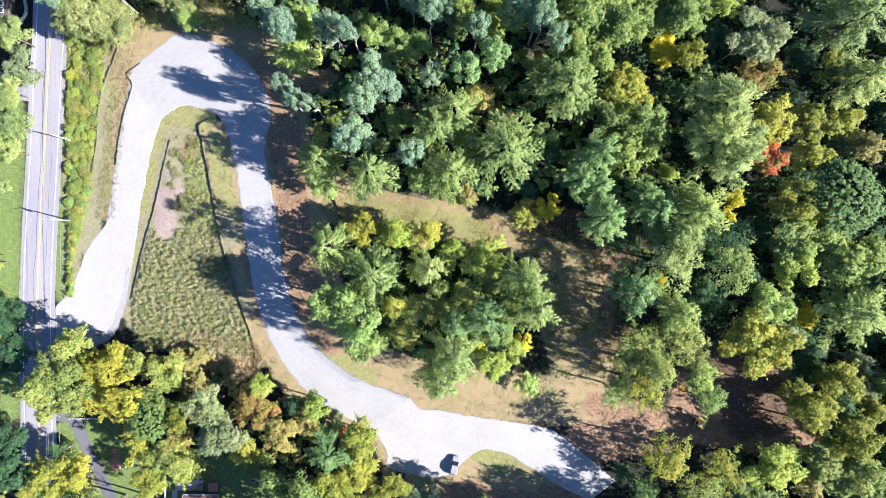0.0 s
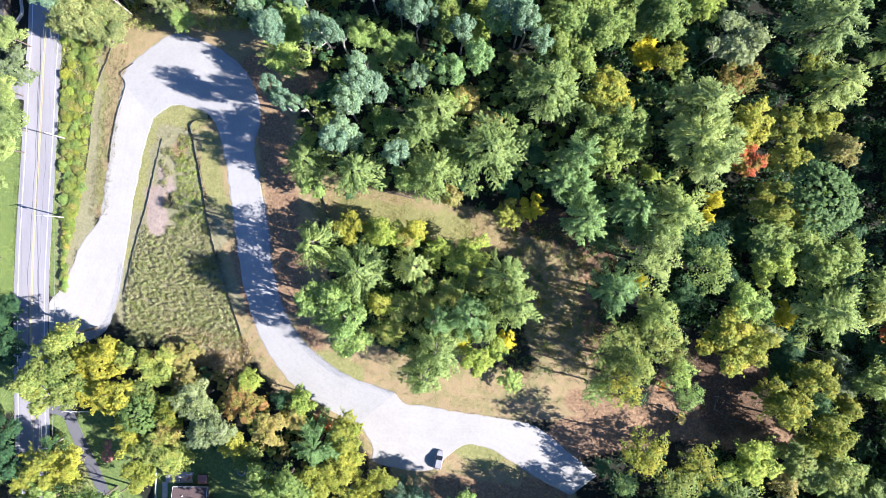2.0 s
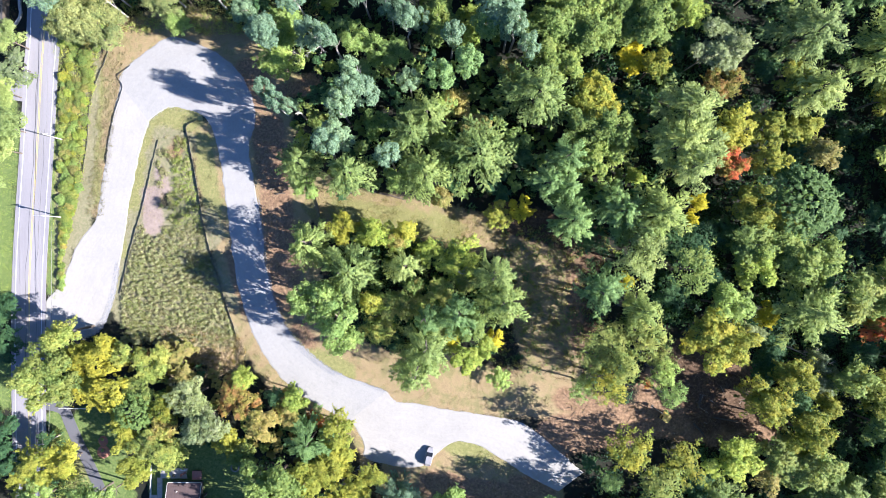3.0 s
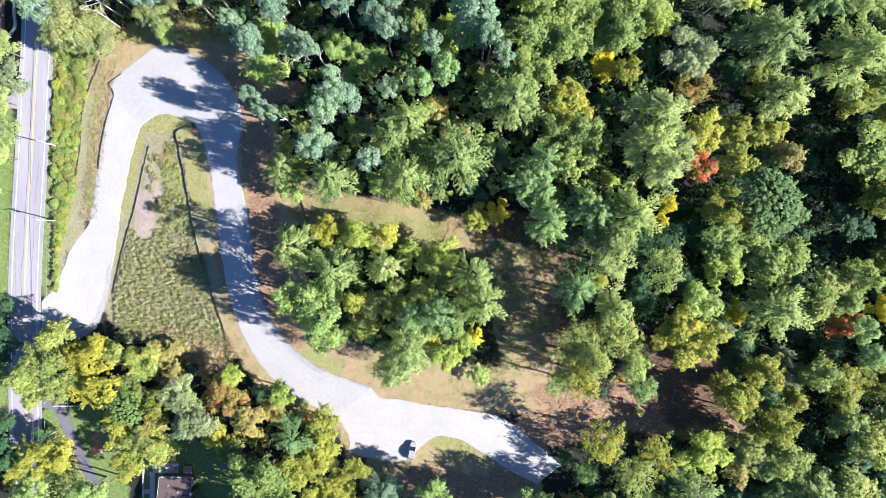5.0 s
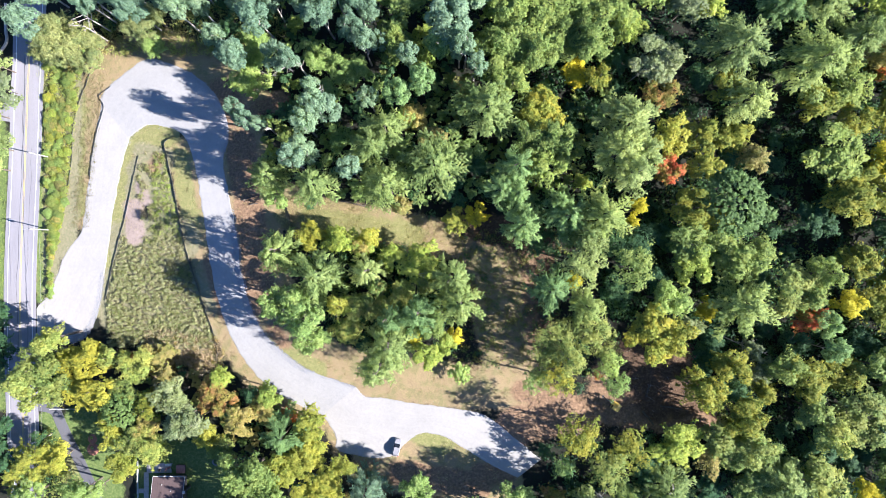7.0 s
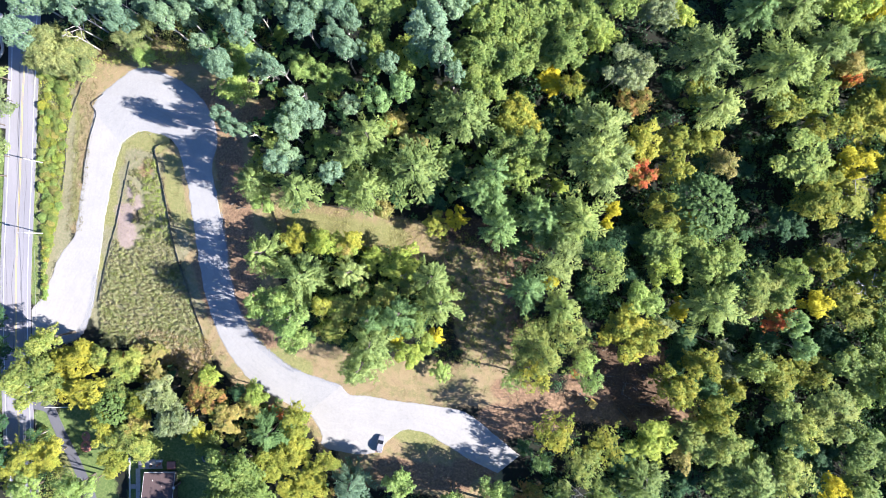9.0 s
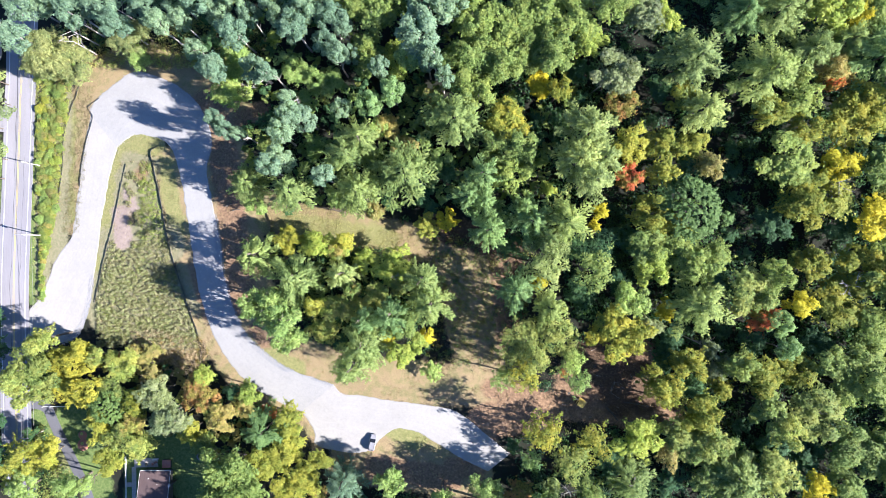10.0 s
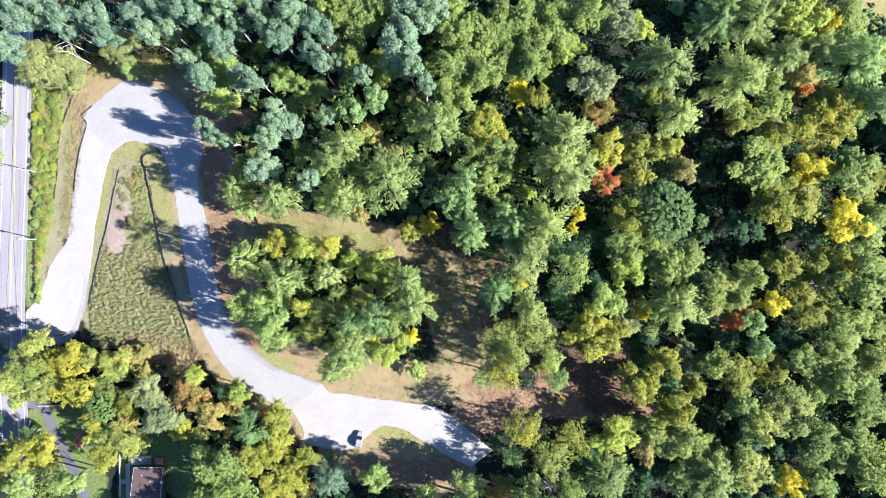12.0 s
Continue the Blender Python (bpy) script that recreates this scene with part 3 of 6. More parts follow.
def pine_crown(seed, whorls=7, leaf=0.043, low=0.20):
    """Whorls of long boughs like feathers, with needle sprays slanting off both sides."""
    rng = np.random.default_rng(seed)
    at, face, along, norm = [], [], [], []
    for k in range(whorls):
        s = k / (whorls - 1)
        z = low + (0.96 - low) * s
        reach = (1 - s) ** 0.6 * 0.88 + 0.15
        count = int(rng.integers(7, 10)) if s < 0.8 else 5
        spin = rng.uniform(0, 6.28)
        for j in range(count):
            a = spin + j * 6.283 / count + rng.normal(0, 0.2)
            length = reach * rng.uniform(0.58, 1.24)
            bow = rng.normal(0, 0.22)
            own = (z + rng.uniform(-0.05, 0.03)) * TALL
            lift = rng.uniform(0.02, 0.28) * length
            n = int(205 * length) + 24
            t = rng.uniform(0.18, 1.0, n) ** 0.75
            t = np.where(rng.uniform(0, 1, n) < 0.75, (np.floor(t * 8) + 0.5 + rng.normal(0, 0.14, n)) / 8, t)
            b = a + bow * t
            way = np.stack([np.cos(b), np.sin(b), np.full(n, 0.12)], 1)
            side = np.stack([-np.sin(b), np.cos(b), np.zeros(n)], 1)
            wide = (0.05 + 0.25 * length * np.sqrt(np.clip(1.04 - t, 0, 1)) * t)
            u = rng.uniform(-1, 1, n)
            p = np.stack([np.cos(b) * t * length, np.sin(b) * t * length, own + lift * t * t + rng.normal(0, 0.05, n) - 0.10 * np.abs(u) * wide], 1)
            p += side * (u * wide)[:, None] + way * (np.abs(u) * wide * 0.85)[:, None]
            at.append(p)
            along.append(way + side * (np.sign(u) * rng.uniform(0.3, 0.9, n))[:, None] + rng.normal(0, 0.12, (n, 3)))
            face.append(np.array([0, 0, 1.0]) + 0.25 * way + 0.25 * side * u[:, None] + rng.normal(0, 0.25, (n, 3)))
            norm.append(np.array([0, 0, 1.2]) + 0.45 * way + 0.38 * side * u[:, None] + rng.normal(0, 0.26, (n, 3)))
    at, face, along = np.vstack(at), np.vstack(face), np.vstack(along)
    v, f = cards(at, face, leaf, leaf * 0.42, rng, along)
    return rounded_leaves(v, f, np.vstack(norm))


def trunk_mesh(seed, limbs, reach, lean=0.02, thick=0.016, top=0.93, high=0.8):
    """Tapered stem with limbs, one metre tall before it is scaled."""
    rng = random.Random(seed)
    bm = bmesh.new()
    pts = [Vector((0, 0, -0.03))]
    for k in range(1, 6):
        s = k / 5
        pts.append(Vector((rng.uniform(-1, 1) * lean * s, rng.uniform(-1, 1) * lean * s, s * top)))
    for k in range(5):
        tube(bm, pts[k], pts[k + 1], thick * (1.15 - k * 0.19), thick * (1.15 - (k + 1) * 0.19), 6)
    for k in range(limbs):
        s = rng.uniform(0.35, high)
        base = pts[int(s * 5)].lerp(pts[int(s * 5) + 1], s * 5 % 1)
        a = rng.uniform(0, 6.28)
        r = reach * rng.uniform(0.5, 0.9)
        mid = base + Vector((math.cos(a) * r * 0.5, math.sin(a) * r * 0.5, 0.06))
        end = base + Vector((math.cos(a + 0.2) * r, math.sin(a + 0.2) * r, 0.14))
        tube(bm, base, mid, thick * 0.45, thick * 0.3, 4)
        tube(bm, mid, end, thick * 0.3, thick * 0.08, 3)
    mesh = bpy.data.meshes.new("trunk")
    bm.to_mesh(mesh)
    bm.free()
    return mesh


CROWNS = {
    "pine": [pine_crown(s, low=0.12) for s in (11, 12, 13, 14)],
    "high_pine": [pine_crown(s, low=0.5) for s in (15, 16, 17)],
    "aspen": [clumped_crown(s, 12, 270) for s in (21, 22, 23, 24)],
    "high_broad": [broad_crown(s, 96, 34, 10, base=0.54, leaf=0.038, core=0, closed=0.28) for s in (37, 38)],
    "dense_broad": [broad_crown(s, 125, 30, 11, core=260) for s in (45, 46)],
    "broad": [broad_crown(s, 125, 30, q) for s, q in ((31, 9), (32, 11), (33, 8), (34, 13), (35, 10), (39, 12), (30, 9))],
    "dome": [dome_crown(36, 190, 32)],
    "small": [broad_crown(s, 48, 20, 6, base=0.2, leaf=0.075, tuft=0.18) for s in (41, 42, 43, 44)],
}
TRUNKS = {
    "high_broad": [trunk_mesh(s, 7, 0.2, 0.03) for s in (13, 14)],
    "dense_broad": [trunk_mesh(s, 8, 0.22, 0.03) for s in (15, 16)],
    "high_pine": [trunk_mesh(s, 7, 0.07, 0.01) for s in (11, 12)],
    "dome": [trunk_mesh(10, 11, 0.24, 0.03, 0.02)],
    "pine": [trunk_mesh(s, 7, 0.08, 0.01) for s in (1, 2)],
    "aspen": [trunk_mesh(s, 5, 0.09, 0.05, 0.011, 0.86, 0.6) for s in (3, 4, 5)],
    "broad": [trunk_mesh(s, 9, 0.22, 0.03) for s in (6, 7, 8)],
    "small": [trunk_mesh(s, 6, 0.3, 0.03, 0.014) for s in (9, 10)],
}
TINT = {"bank": "bright green", "sage": "faded sage-green", "needle": "soft mid-green", "blue": "grey-green", "teal": "blue-green", "green": "mid-green", "pale": "pale green", "lime": "bright lime-green", "limeyellow": "yellowing lime-green",
        "olive": "olive-green", "olivelime": "light olive-green", "darkoak": "dense dark green", "gold": "olive and gold", "mustard": "mustard-yellow", "yellow": "bright yellow",
        "orange": "orange autumn", "red": "red autumn", "rust": "rust-brown autumn", "brown": "browning green", "grey": "dull grey-green", "dark": "shade-darkened green"}
SORT = {"high_broad": ("broadleaf_tree", "broadleaf tree bare below"), "dense_broad": ("broadleaf_tree", "broadleaf tree with full crown"), "high_pine": ("pine_tree", "tall white pine with feathery boughs"), "dome": ("oak_tree", "oak tree with dense rounded crown"), "pine": ("pine_tree", "white pine with feathery boughs"), "aspen": ("aspen_tree", "aspen with rounded clumps on pale trunk"),
        "broad": ("broadleaf_tree", "broadleaf tree with uneven crown"), "small": ("small_tree", "low bushy tree")}
PLACE = {"north_wood": "in the north wood", "island": "inside the drive's loop", "south_west": "near the road",
         "east_wood": "in the east wood", "far_east": "in dense woodland", "young": "between taller trunks", "south_edge": "beside the clearing"}
tree_dice = random.Random(5)
planted = []


def grow(place, kind, colour, rows):
    planted.extend((x, y, r) for x, y, h, r in rows)
    swell = 1.0 if place in ("young", "island") else 1.04
    for x, y, h, r in rows:
        r = r * swell
        sort = "small" if kind == "broad" and (h < 8.2 or r < 2.4) else "dome" if colour == "darkoak" and r > 5 else kind
        if sort == "broad" and 36 < x < 64 and -60 < y < 10:
            sort = "high_broad"
        # cores packed with hidden cards, to shade the clearing and the lawn
        if sort == "broad" and 66 < x < 102 and -52 < y < -18:
            sort = "dense_broad"
        if sort == "broad" and place == "south_west" and h > 19:
            sort = "dense_broad"
        if kind == "pine" and place in ("east_wood", "north_wood", "far_east"):
            sort = "high_pine"
        name, words = SORT[sort]
        if sort in ("broad", "dome") and colour in ("olive", "darkoak", "gold", "grey", "brown"):
            name, words = "oak_tree", "oak with dense rounded crown" if sort == "dome" else "oak tree with uneven crown"
        if sort == "broad" and colour in ("yellow", "orange", "red", "rust", "mustard", "limeyellow"):
            name, words = "maple_tree", "maple tree with uneven crown"
        if place == "young":
            name, words = "young_tree", "young tree"
        tree = thing(name, x, y, label=f"{TINT[colour]} {words} {PLACE[place]}", category="tree", group="trees " + PLACE[place])
        spin = tree_dice.uniform(0, 360)
        link("trunk", tree_dice.choice(TRUNKS[sort]), PALE_BARK if kind == "aspen" else BARK, tree,
             at=pose(0, 0, 0, 0, 0, spin) @ Matrix.Diagonal((h, h, h, 1)))
        flip = tree_dice.choice((-1, 1))
        crown = new("crown", tree_dice.choice(CROWNS[sort]))
        if not crown.data.materials:
            crown.data.materials.append(None)
        crown.parent = tree
        crown.matrix_basis = pose(0, 0, 0, tree_dice.uniform(-3, 3), tree_dice.uniform(-3, 3), spin) @ Matrix.Diagonal((r * flip, r * tree_dice.uniform(0.9, 1.1), h, 1))
        crown.material_slots[0].link = "OBJECT"
        crown.material_slots[0].material = LEAVES[colour]


grow("north_wood", "aspen", "blue", [
    (-39.6, 54.1, 18.7, 3.1), (-34.7, 49, 20.9, 4.1), (-24.4, 49.3, 18.7, 3.7), (-19.5, 47, 23.5, 2.4), (-2.6, 49.8, 23.1, 2.9),
    (1.6, 51.6, 18.7, 2.7), (-14.3, 40.2, 24.8, 2.4), (-15.3, 35.2, 23.1, 3.4), (-11.3, 35.4, 18.7, 4.1),
    (-34.7, 36.1, 20.9, 2.8), (-33.2, 33.3, 20.9, 2.5), (-28.7, 32.3, 19.2, 1.9), (-17.6, 31.3, 23.5, 3.4),
    (-18.8, 25.6, 18.7, 4.4), (-21.3, 23, 23.5, 3.2), (-2.1, 37.6, 18.7, 3), (-6.2, 20, 23.1, 3.2), (7.6, 47.1, 20.9, 3),
    (20.4, 48.5, 23.1, 2.6), (23.8, 44.3, 23.1, 2.6),
])
grow("north_wood", "aspen", "blue", [
    (-86.7, 68.5, 21.3, 5.5), (-78.9, 68.5, 20.9, 5.5), (-72.3, 64.8, 21.3, 4.8), (-64.5, 66.3, 20.9, 4.7),
    (-60.4, 61.2, 21.3, 4.1), (-54.2, 65.7, 18.7, 4.8), (-49.2, 60.2, 23.1, 3.3), (-44.8, 62.2, 18.7, 3.7),
    (-45.5, 67.7, 20.9, 4), (-37.1, 65.1, 23.1, 4), (-33.7, 63.5, 19.2, 3.7), (-27.9, 66.9, 23.1, 4), (-28.7, 57.7, 23.5, 4.6),
    (-20.7, 65.3, 21.3, 3.6), (-26, 62.1, 18.7, 3.4), (-87.2, 58.8, 23.5, 4.4), (-34.8, 48.1, 21.3, 3.3),
    (-9.9, 63.1, 23.1, 4.6), (-4.3, 60.5, 20.9, 4.4), (-12.6, 57.2, 24.8, 4.1),
])
grow("north_wood", "aspen", "blue", [
    (-6.7, 53.9, 20.9, 3.6), (-1.4, 57.8, 20.5, 3), (20.8, 62.6, 20.5, 6.5), (17.6, 54, 24, 5.8), (26.6, 63.4, 20.9, 4.5),
    (21.7, 48.2, 24.8, 2.9), (-17.2, 61.5, 20.5, 3.6),
])
grow("north_wood", "aspen", "teal", [
    (11.1, 41.7, 22.2, 3.7), (5.7, 38.2, 22.2, 3.5), (14.8, 50.9, 19.7, 4.3),
])
grow("north_wood", "broad", "green", [
    (-33.7, 44.8, 12.6, 5.5), (-31.5, 55.7, 10.2, 4.1), (-4.7, 45.9, 12.6, 4.5), (-14.9, 48.4, 12.8, 3.7),
    (-10.4, 47.4, 12.6, 3.1), (-31.9, 51.2, 12.3, 4.5), (-60.1, 55.6, 9.3, 3.6), (-4.8, 16.8, 9.5, 4), (-0.2, 19.6, 9.3, 3.5),
    (-27.7, 14.7, 9.3, 3.5), (4.8, 25.7, 11.4, 3.4), (22.6, 25.7, 9.3, 4), (-11.9, 43.1, 9.3, 3.5), (6.1, 34.7, 10.4, 2.9),
    (-10.5, 29.1, 11.4, 3.7),
])
grow("north_wood", "broad", "sage", [
    (-88.9, 55.5, 10.2, 4.2), (-82.9, 52.7, 11.2, 4.8), (-79.4, 56.9, 11.4, 3.6), (-86.5, 60.6, 9.5, 4.7),
    (-79.4, 54, 10.4, 6.1), (-63.7, 59.1, 11.7, 3.9), (-58.7, 62, 11.7, 3.9),
])
grow("north_wood", "broad", "lime", [
    (12.6, 52.6, 10.4, 5.1), (62.3, 56, 10.4, 4),
])
grow("north_wood", "pine", "needle", [
    (-1.5, 26.9, 19.7, 6.4), (-27.8, 20.4, 19.7, 4.9), (-16.1, 17.7, 23.4, 6), (13.2, 20.5, 19.7, 8.1), (26.2, 33.4, 21.8, 8),
    (2.2, 29.9, 19.7, 5.5), (2.2, 15.9, 22.2, 5.4),
])
grow("north_wood", "broad", "brown", [
    (13.6, 28.7, 11.4, 3.7), (8.7, 34.4, 10.5, 3.4), (6, 12, 12.8, 2.8), (20.5, 40.2, 11.6, 3.4),
])
grow("north_wood", "broad", "olive", [
    (4.6, 51.3, 19.2, 3.5), (29.1, 46.8, 15.6, 6.8), (36.3, 48.4, 15.6, 6.8), (43.4, 50, 15.6, 5.7), (32.3, 39.8, 17.8, 5.4),
    (40.9, 21.9, 16, 6), (35.8, 27.7, 17.8, 4.6), (43, 27.3, 19.6, 4.8), (5.9, 60.8, 18.9, 7.3), (11, 65.1, 17.4, 5),
    (4.1, 52.1, 17.4, 5.3), (30.9, 59.8, 17.4, 6.9), (31.5, 50.5, 19.2, 5.9), (39.7, 57.9, 17.4, 6.9), (48.4, 62, 17.4, 6.8),
    (57, 60.2, 17.4, 6.8), (65.1, 60.7, 20.7, 4.1), (38, 47.4, 19.2, 5.5), (-0.2, 65.7, 17.4, 4.7), (49.9, 52.9, 15.6, 5.9),
])
grow("north_wood", "broad", "gold", [
    (39.6, 35.1, 16.6, 5.7), (36.5, 34, 14.6, 3.6), (52.7, 41.2, 16.3, 3.5),
])
grow("north_wood", "broad", "yellow", [
    (49.1, 42.5, 12.2, 4.1), (24, 9.5, 8.1, 3.2),
])
grow("north_wood", "broad", "limeyellow", [
    (18.4, 7.8, 7.6, 3.7),
])
grow("north_wood", "pine", "teal", [
    (33, 20.7, 19.6, 4.5), (29.1, 14.8, 17.8, 4.5), (33, 13.5, 17.4, 4.5), (34.5, 6.8, 17.8, 5.1), (43.8, 12.3, 17.4, 3.3),
    (45.2, 8.6, 17.8, 5.7),
])
grow("north_wood", "broad", "dark", [
    (24.7, 21.9, 7.4, 4), (40.2, 2.6, 8.2, 4.8), (-18.6, 13.4, 8, 2.1), (19.1, 14.6, 6.5, 3.8), (-2.8, 25, 8, 3.5),
    (-25.3, 37.3, 7.3, 3),
])
grow("island", "pine", "needle", [
    (-25, 1.3, 26.6, 6), (-15.4, -5, 24.6, 8.1), (17.3, -5.9, 21.7, 6), (19.8, -12.2, 24.1, 6.2), (2.2, -22, 23.6, 6.5),
    (0.4, -26.6, 28.1, 5.8),
])
grow("island", "pine", "pale", [
    (-2.7, -3.9, 23.4, 5.1),
])
grow("island", "broad", "green", [
    (-21.6, -12.5, 21.2, 5.5), (-17.8, -16.3, 25.1, 4.8), (-15.6, -20.8, 19.4, 4.4), (-25.3, -10.7, 21.2, 3.3),
    (19.9, -30.1, 5.2, 3.2),
])
grow("island", "pine", "teal", [
    (9.5, -14.3, 21.2, 6), (2.2, -15.5, 21.2, 4.2),
])
grow("island", "broad", "bank", [
    (-5.4, -14, 10.5, 4.9), (-9.2, -19.1, 10.5, 4.3), (4.9, -9.8, 10.3, 4.3), (11.3, -7.3, 8.4, 3.4), (-0.2, -13.2, 8.4, 3.2),
])
grow("island", "broad", "mustard", [
    (-17.6, 4.9, 11.1, 4.6),
])
grow("island", "broad", "brown", [
    (-4.4, 1.7, 11.0, 2.4), (-0.5, -8.5, 12.0, 2.1),
])
grow("island", "broad", "limeyellow", [
    (-10.4, -12.4, 18.0, 2.6), (-2.8, 4.1, 13.7, 3.1),
])
grow("island", "broad", "lime", [
    (-9.7, 3.5, 13.4, 4.5), (8.7, -2.8, 10.3, 5.1), (-11.9, -13.3, 8.4, 2.9), (12.4, -25, 10.3, 4.3), (-4.7, 1.6, 10.3, 3.2), (2.3, -0.9, 9.3, 3.7),
    (15.7, -22.6, 9.3, 2.9), (-8.6, -13.1, 10.3, 2.6),
])
grow("island", "broad", "yellow", [
    (18.4, -21.2, 6.7, 2.9), (8.1, -21.8, 8.2, 2.3),
])
grow("island", "broad", "olive", [
    (12.8, -18.1, 13.5, 3.9), (-0.9, -8.4, 13.7, 2.5),
])
grow("south_west", "broad", "olivelime", [
    (-92.5, -35.6, 14, 4.6), (-87.3, -36.2, 13, 3.6),
    (-89.2, -28.9, 16.6, 7), (-84.1, -20.7, 19.7, 4), (-84.6, -27.1, 14.9, 3.8), (-92, -31.6, 19.7, 3.7),
    (-64.1, -28.3, 13.5, 5), (-67.5, -33.8, 12.4, 4.4), (-70.8, -26, 13.8, 3.2), (-60.3, -49.5, 12.8, 5),
    (-64.3, -47, 12.8, 4.1), (-41.1, -50.5, 11.6, 3.5),
])
grow("south_west", "broad", "mustard", [
    (-75.1, -25.7, 14.9, 5.8), (-79.7, -34.1, 12.1, 5.3), (-73.7, -33.9, 16, 4.9), (-81, -26.2, 13.8, 2.9),
])
grow("south_west", "broad", "brown", [
    (-59.2, -29.4, 5.6, 5.2), (-62.2, -26.7, 6.1, 3.3), (-36.3, -42.4, 12.8, 4.6), (-30.1, -40.2, 10.5, 2.9),
    (-62.4, -44.1, 11.4, 3.8),
])
grow("south_west", "broad", "darkoak", [
    (-67, -39.2, 14.9, 4.9),
])
grow("south_west", "broad", "grey", [
    (-53.5, -35.8, 15.2, 5.2), (-51.7, -42.1, 15.4, 4.3), (-47.6, -42.1, 15.2, 4.3), (-101.5, 45.1, 7.8, 4.9),
])
grow("south_west", "broad", "gold", [
    (-60.2, -39.2, 13.8, 4.4),
])
grow("south_west", "broad", "limeyellow", [
    (-71.9, -42.4, 12.6, 2.7), (-70.4, -46.5, 12.8, 3.8), (-45.6, -46.3, 12.6, 4.1), (-94.3, -54.7, 10.4, 5.7),
    (-86.9, -53.6, 11.4, 4.8), (-68.6, -55.3, 11.4, 4.7), (-97.6, -58.4, 9.3, 4.2), (-18.2, -43.3, 11.4, 4.3),
    (-18.2, -50.5, 9.3, 4.4), (-10.5, -54.7, 10.2, 3.5), (-21.8, -52.3, 11.4, 4.2), (-14.2, -57.4, 10.5, 4.9),
    (-19, -62.1, 10.5, 5.6), (-25.6, -55.1, 12.6, 4.5),
])
grow("south_west", "broad", "lime", [
    (-42.5, -32.2, 11.4, 3.5), (-29.3, -36, 11.6, 3.5),
])
grow("south_west", "broad", "green", [
    (8, -57.7, 13.8, 4.4), (-93.8, -63.2, 12.1, 5), (-78.5, -60.9, 16, 3.5),
    (-74.8, -60.3, 13.5, 2.8),
])
grow("south_west", "broad", "sage", [
    (-83.2, 55.3, 16.5, 4.3), (-84.8, 58.1, 16.5, 4.3),
])
grow("south_west", "broad", "olive", [
    # next four stand south of the view, added to shade the lawn
    (-33, -72, 21, 6.5), (-42, -75, 20, 6), (-24, -71, 22, 6), (-36, -79, 21, 6),
    (-33, -54.8, 22.8, 6.6), (-27.6, -59, 20.4, 6), (-35.3, -59.2, 22.8, 5), (-29.4, -63.5, 25.2, 5.9),
])
grow("south_west", "broad", "orange", [
    (-42.9, -35.5, 11.7, 5.2),
])
grow("south_west", "pine", "teal", [
    (-25.4, -46.1, 13, 7),
])
grow("south_west", "broad", "red", [
    (-23.5, -41.8, 6.5, 1.7), (-25.8, -40.8, 6.2, 1.2),
])
grow("south_west", "pine", "blue", [
    (-4.4, -59.3, 14.9, 5.3),
])
grow("south_west", "broad", "rust", [
    (-31.8, -37.1, 9, 3.4), (-63.4, -28.8, 6, 2.8), (-68.3, -26.8, 6.5, 2.4),
    (-11.6, -63.6, 7.9, 3.2),
])
grow("south_west", "broad", "dark", [
    (-103.9, -15.8, 10.3, 4.8), (-103.7, -25.2, 10.1, 5.1), (-103.9, -45.4, 10.3, 4.5), (-103.7, -52.8, 10.1, 5.1),
    (-92.4, -48.7, 8.6, 2.4), (-34.1, -36.1, 10.3, 2.9),
])
grow("south_west", "broad", "pale", [
    (-101.9, 50.9, 11.7, 3.9), (-103.8, 38.3, 9.3, 3.9), (-102.7, 29.3, 10.6, 4.5), (-103.5, 23.8, 11.7, 3.9),
])
grow("east_wood", "pine", "pale", [
    (59.3, 30.1, 20.3, 7.2), (56.2, 22.6, 24.1, 6.2), (63.2, 24.2, 19.8, 5.7), (59.6, 17.9, 24.1, 5.2),
    (85.4, 47.2, 22.4, 7.7), (87.5, 35.9, 20.3, 6.2),
])
grow("east_wood", "broad", "grey", [
    (75, 59.2, 17, 5.4), (72.2, 62.5, 17, 4.4),
    (67.1, 44.8, 15.5, 6), (70.6, 45.6, 17.1, 4), (75.6, -18, 11.9, 3.2), (90.6, -24.7, 11.7, 2.9), (93.1, -29.4, 10.9, 3.5),
])
grow("east_wood", "broad", "rust", [
    (69, 38.1, 12, 4.4),
])
grow("east_wood", "broad", "red", [
    (70.2, 19.1, 14.2, 4.3), (54.7, -31.3, 3.7, 1.4),
])
grow("east_wood", "broad", "limeyellow", [
    (69.3, 26.1, 15.8, 4.9), (87.4, 27.7, 12.8, 4.1), (77.8, 20.4, 15.8, 3.7),
])
grow("east_wood", "broad", "gold", [
    (79.7, 27.6, 13.9, 5.2), (84.3, 38.7, 14.2, 4.3), (75.2, 9.7, 15.8, 4.9), (79.5, 6.3, 15.5, 3.4), (42.4, -29.1, 14.8, 5),
    (64.8, -18.6, 18.4, 6.8), (69.6, -20, 18.4, 4.8), (84.2, -27, 16.7, 4.6), (76.2, -32.8, 18.8, 5.1),
    (86.7, -39.8, 18.8, 4.8), (93.1, -34.1, 12.2, 3.5),
])
grow("east_wood", "broad", "brown", [
    (90.3, 21.8, 16.1, 4),
])
grow("east_wood", "broad", "yellow", [
    (63.2, 10.1, 13.2, 2.5), (61.4, 7, 13.2, 1.8), (48.1, -7.4, 8.7, 2.7), (80.3, -14.5, 9.5, 3),
])
grow("east_wood", "pine", "needle", [
    (53.7, 8.5, 19.5, 6.6), (49.1, 5.1, 19.1, 4.1), (48.5, -13, 21.5, 4.1), (86.1, -13.4, 19.1, 7.9),
])
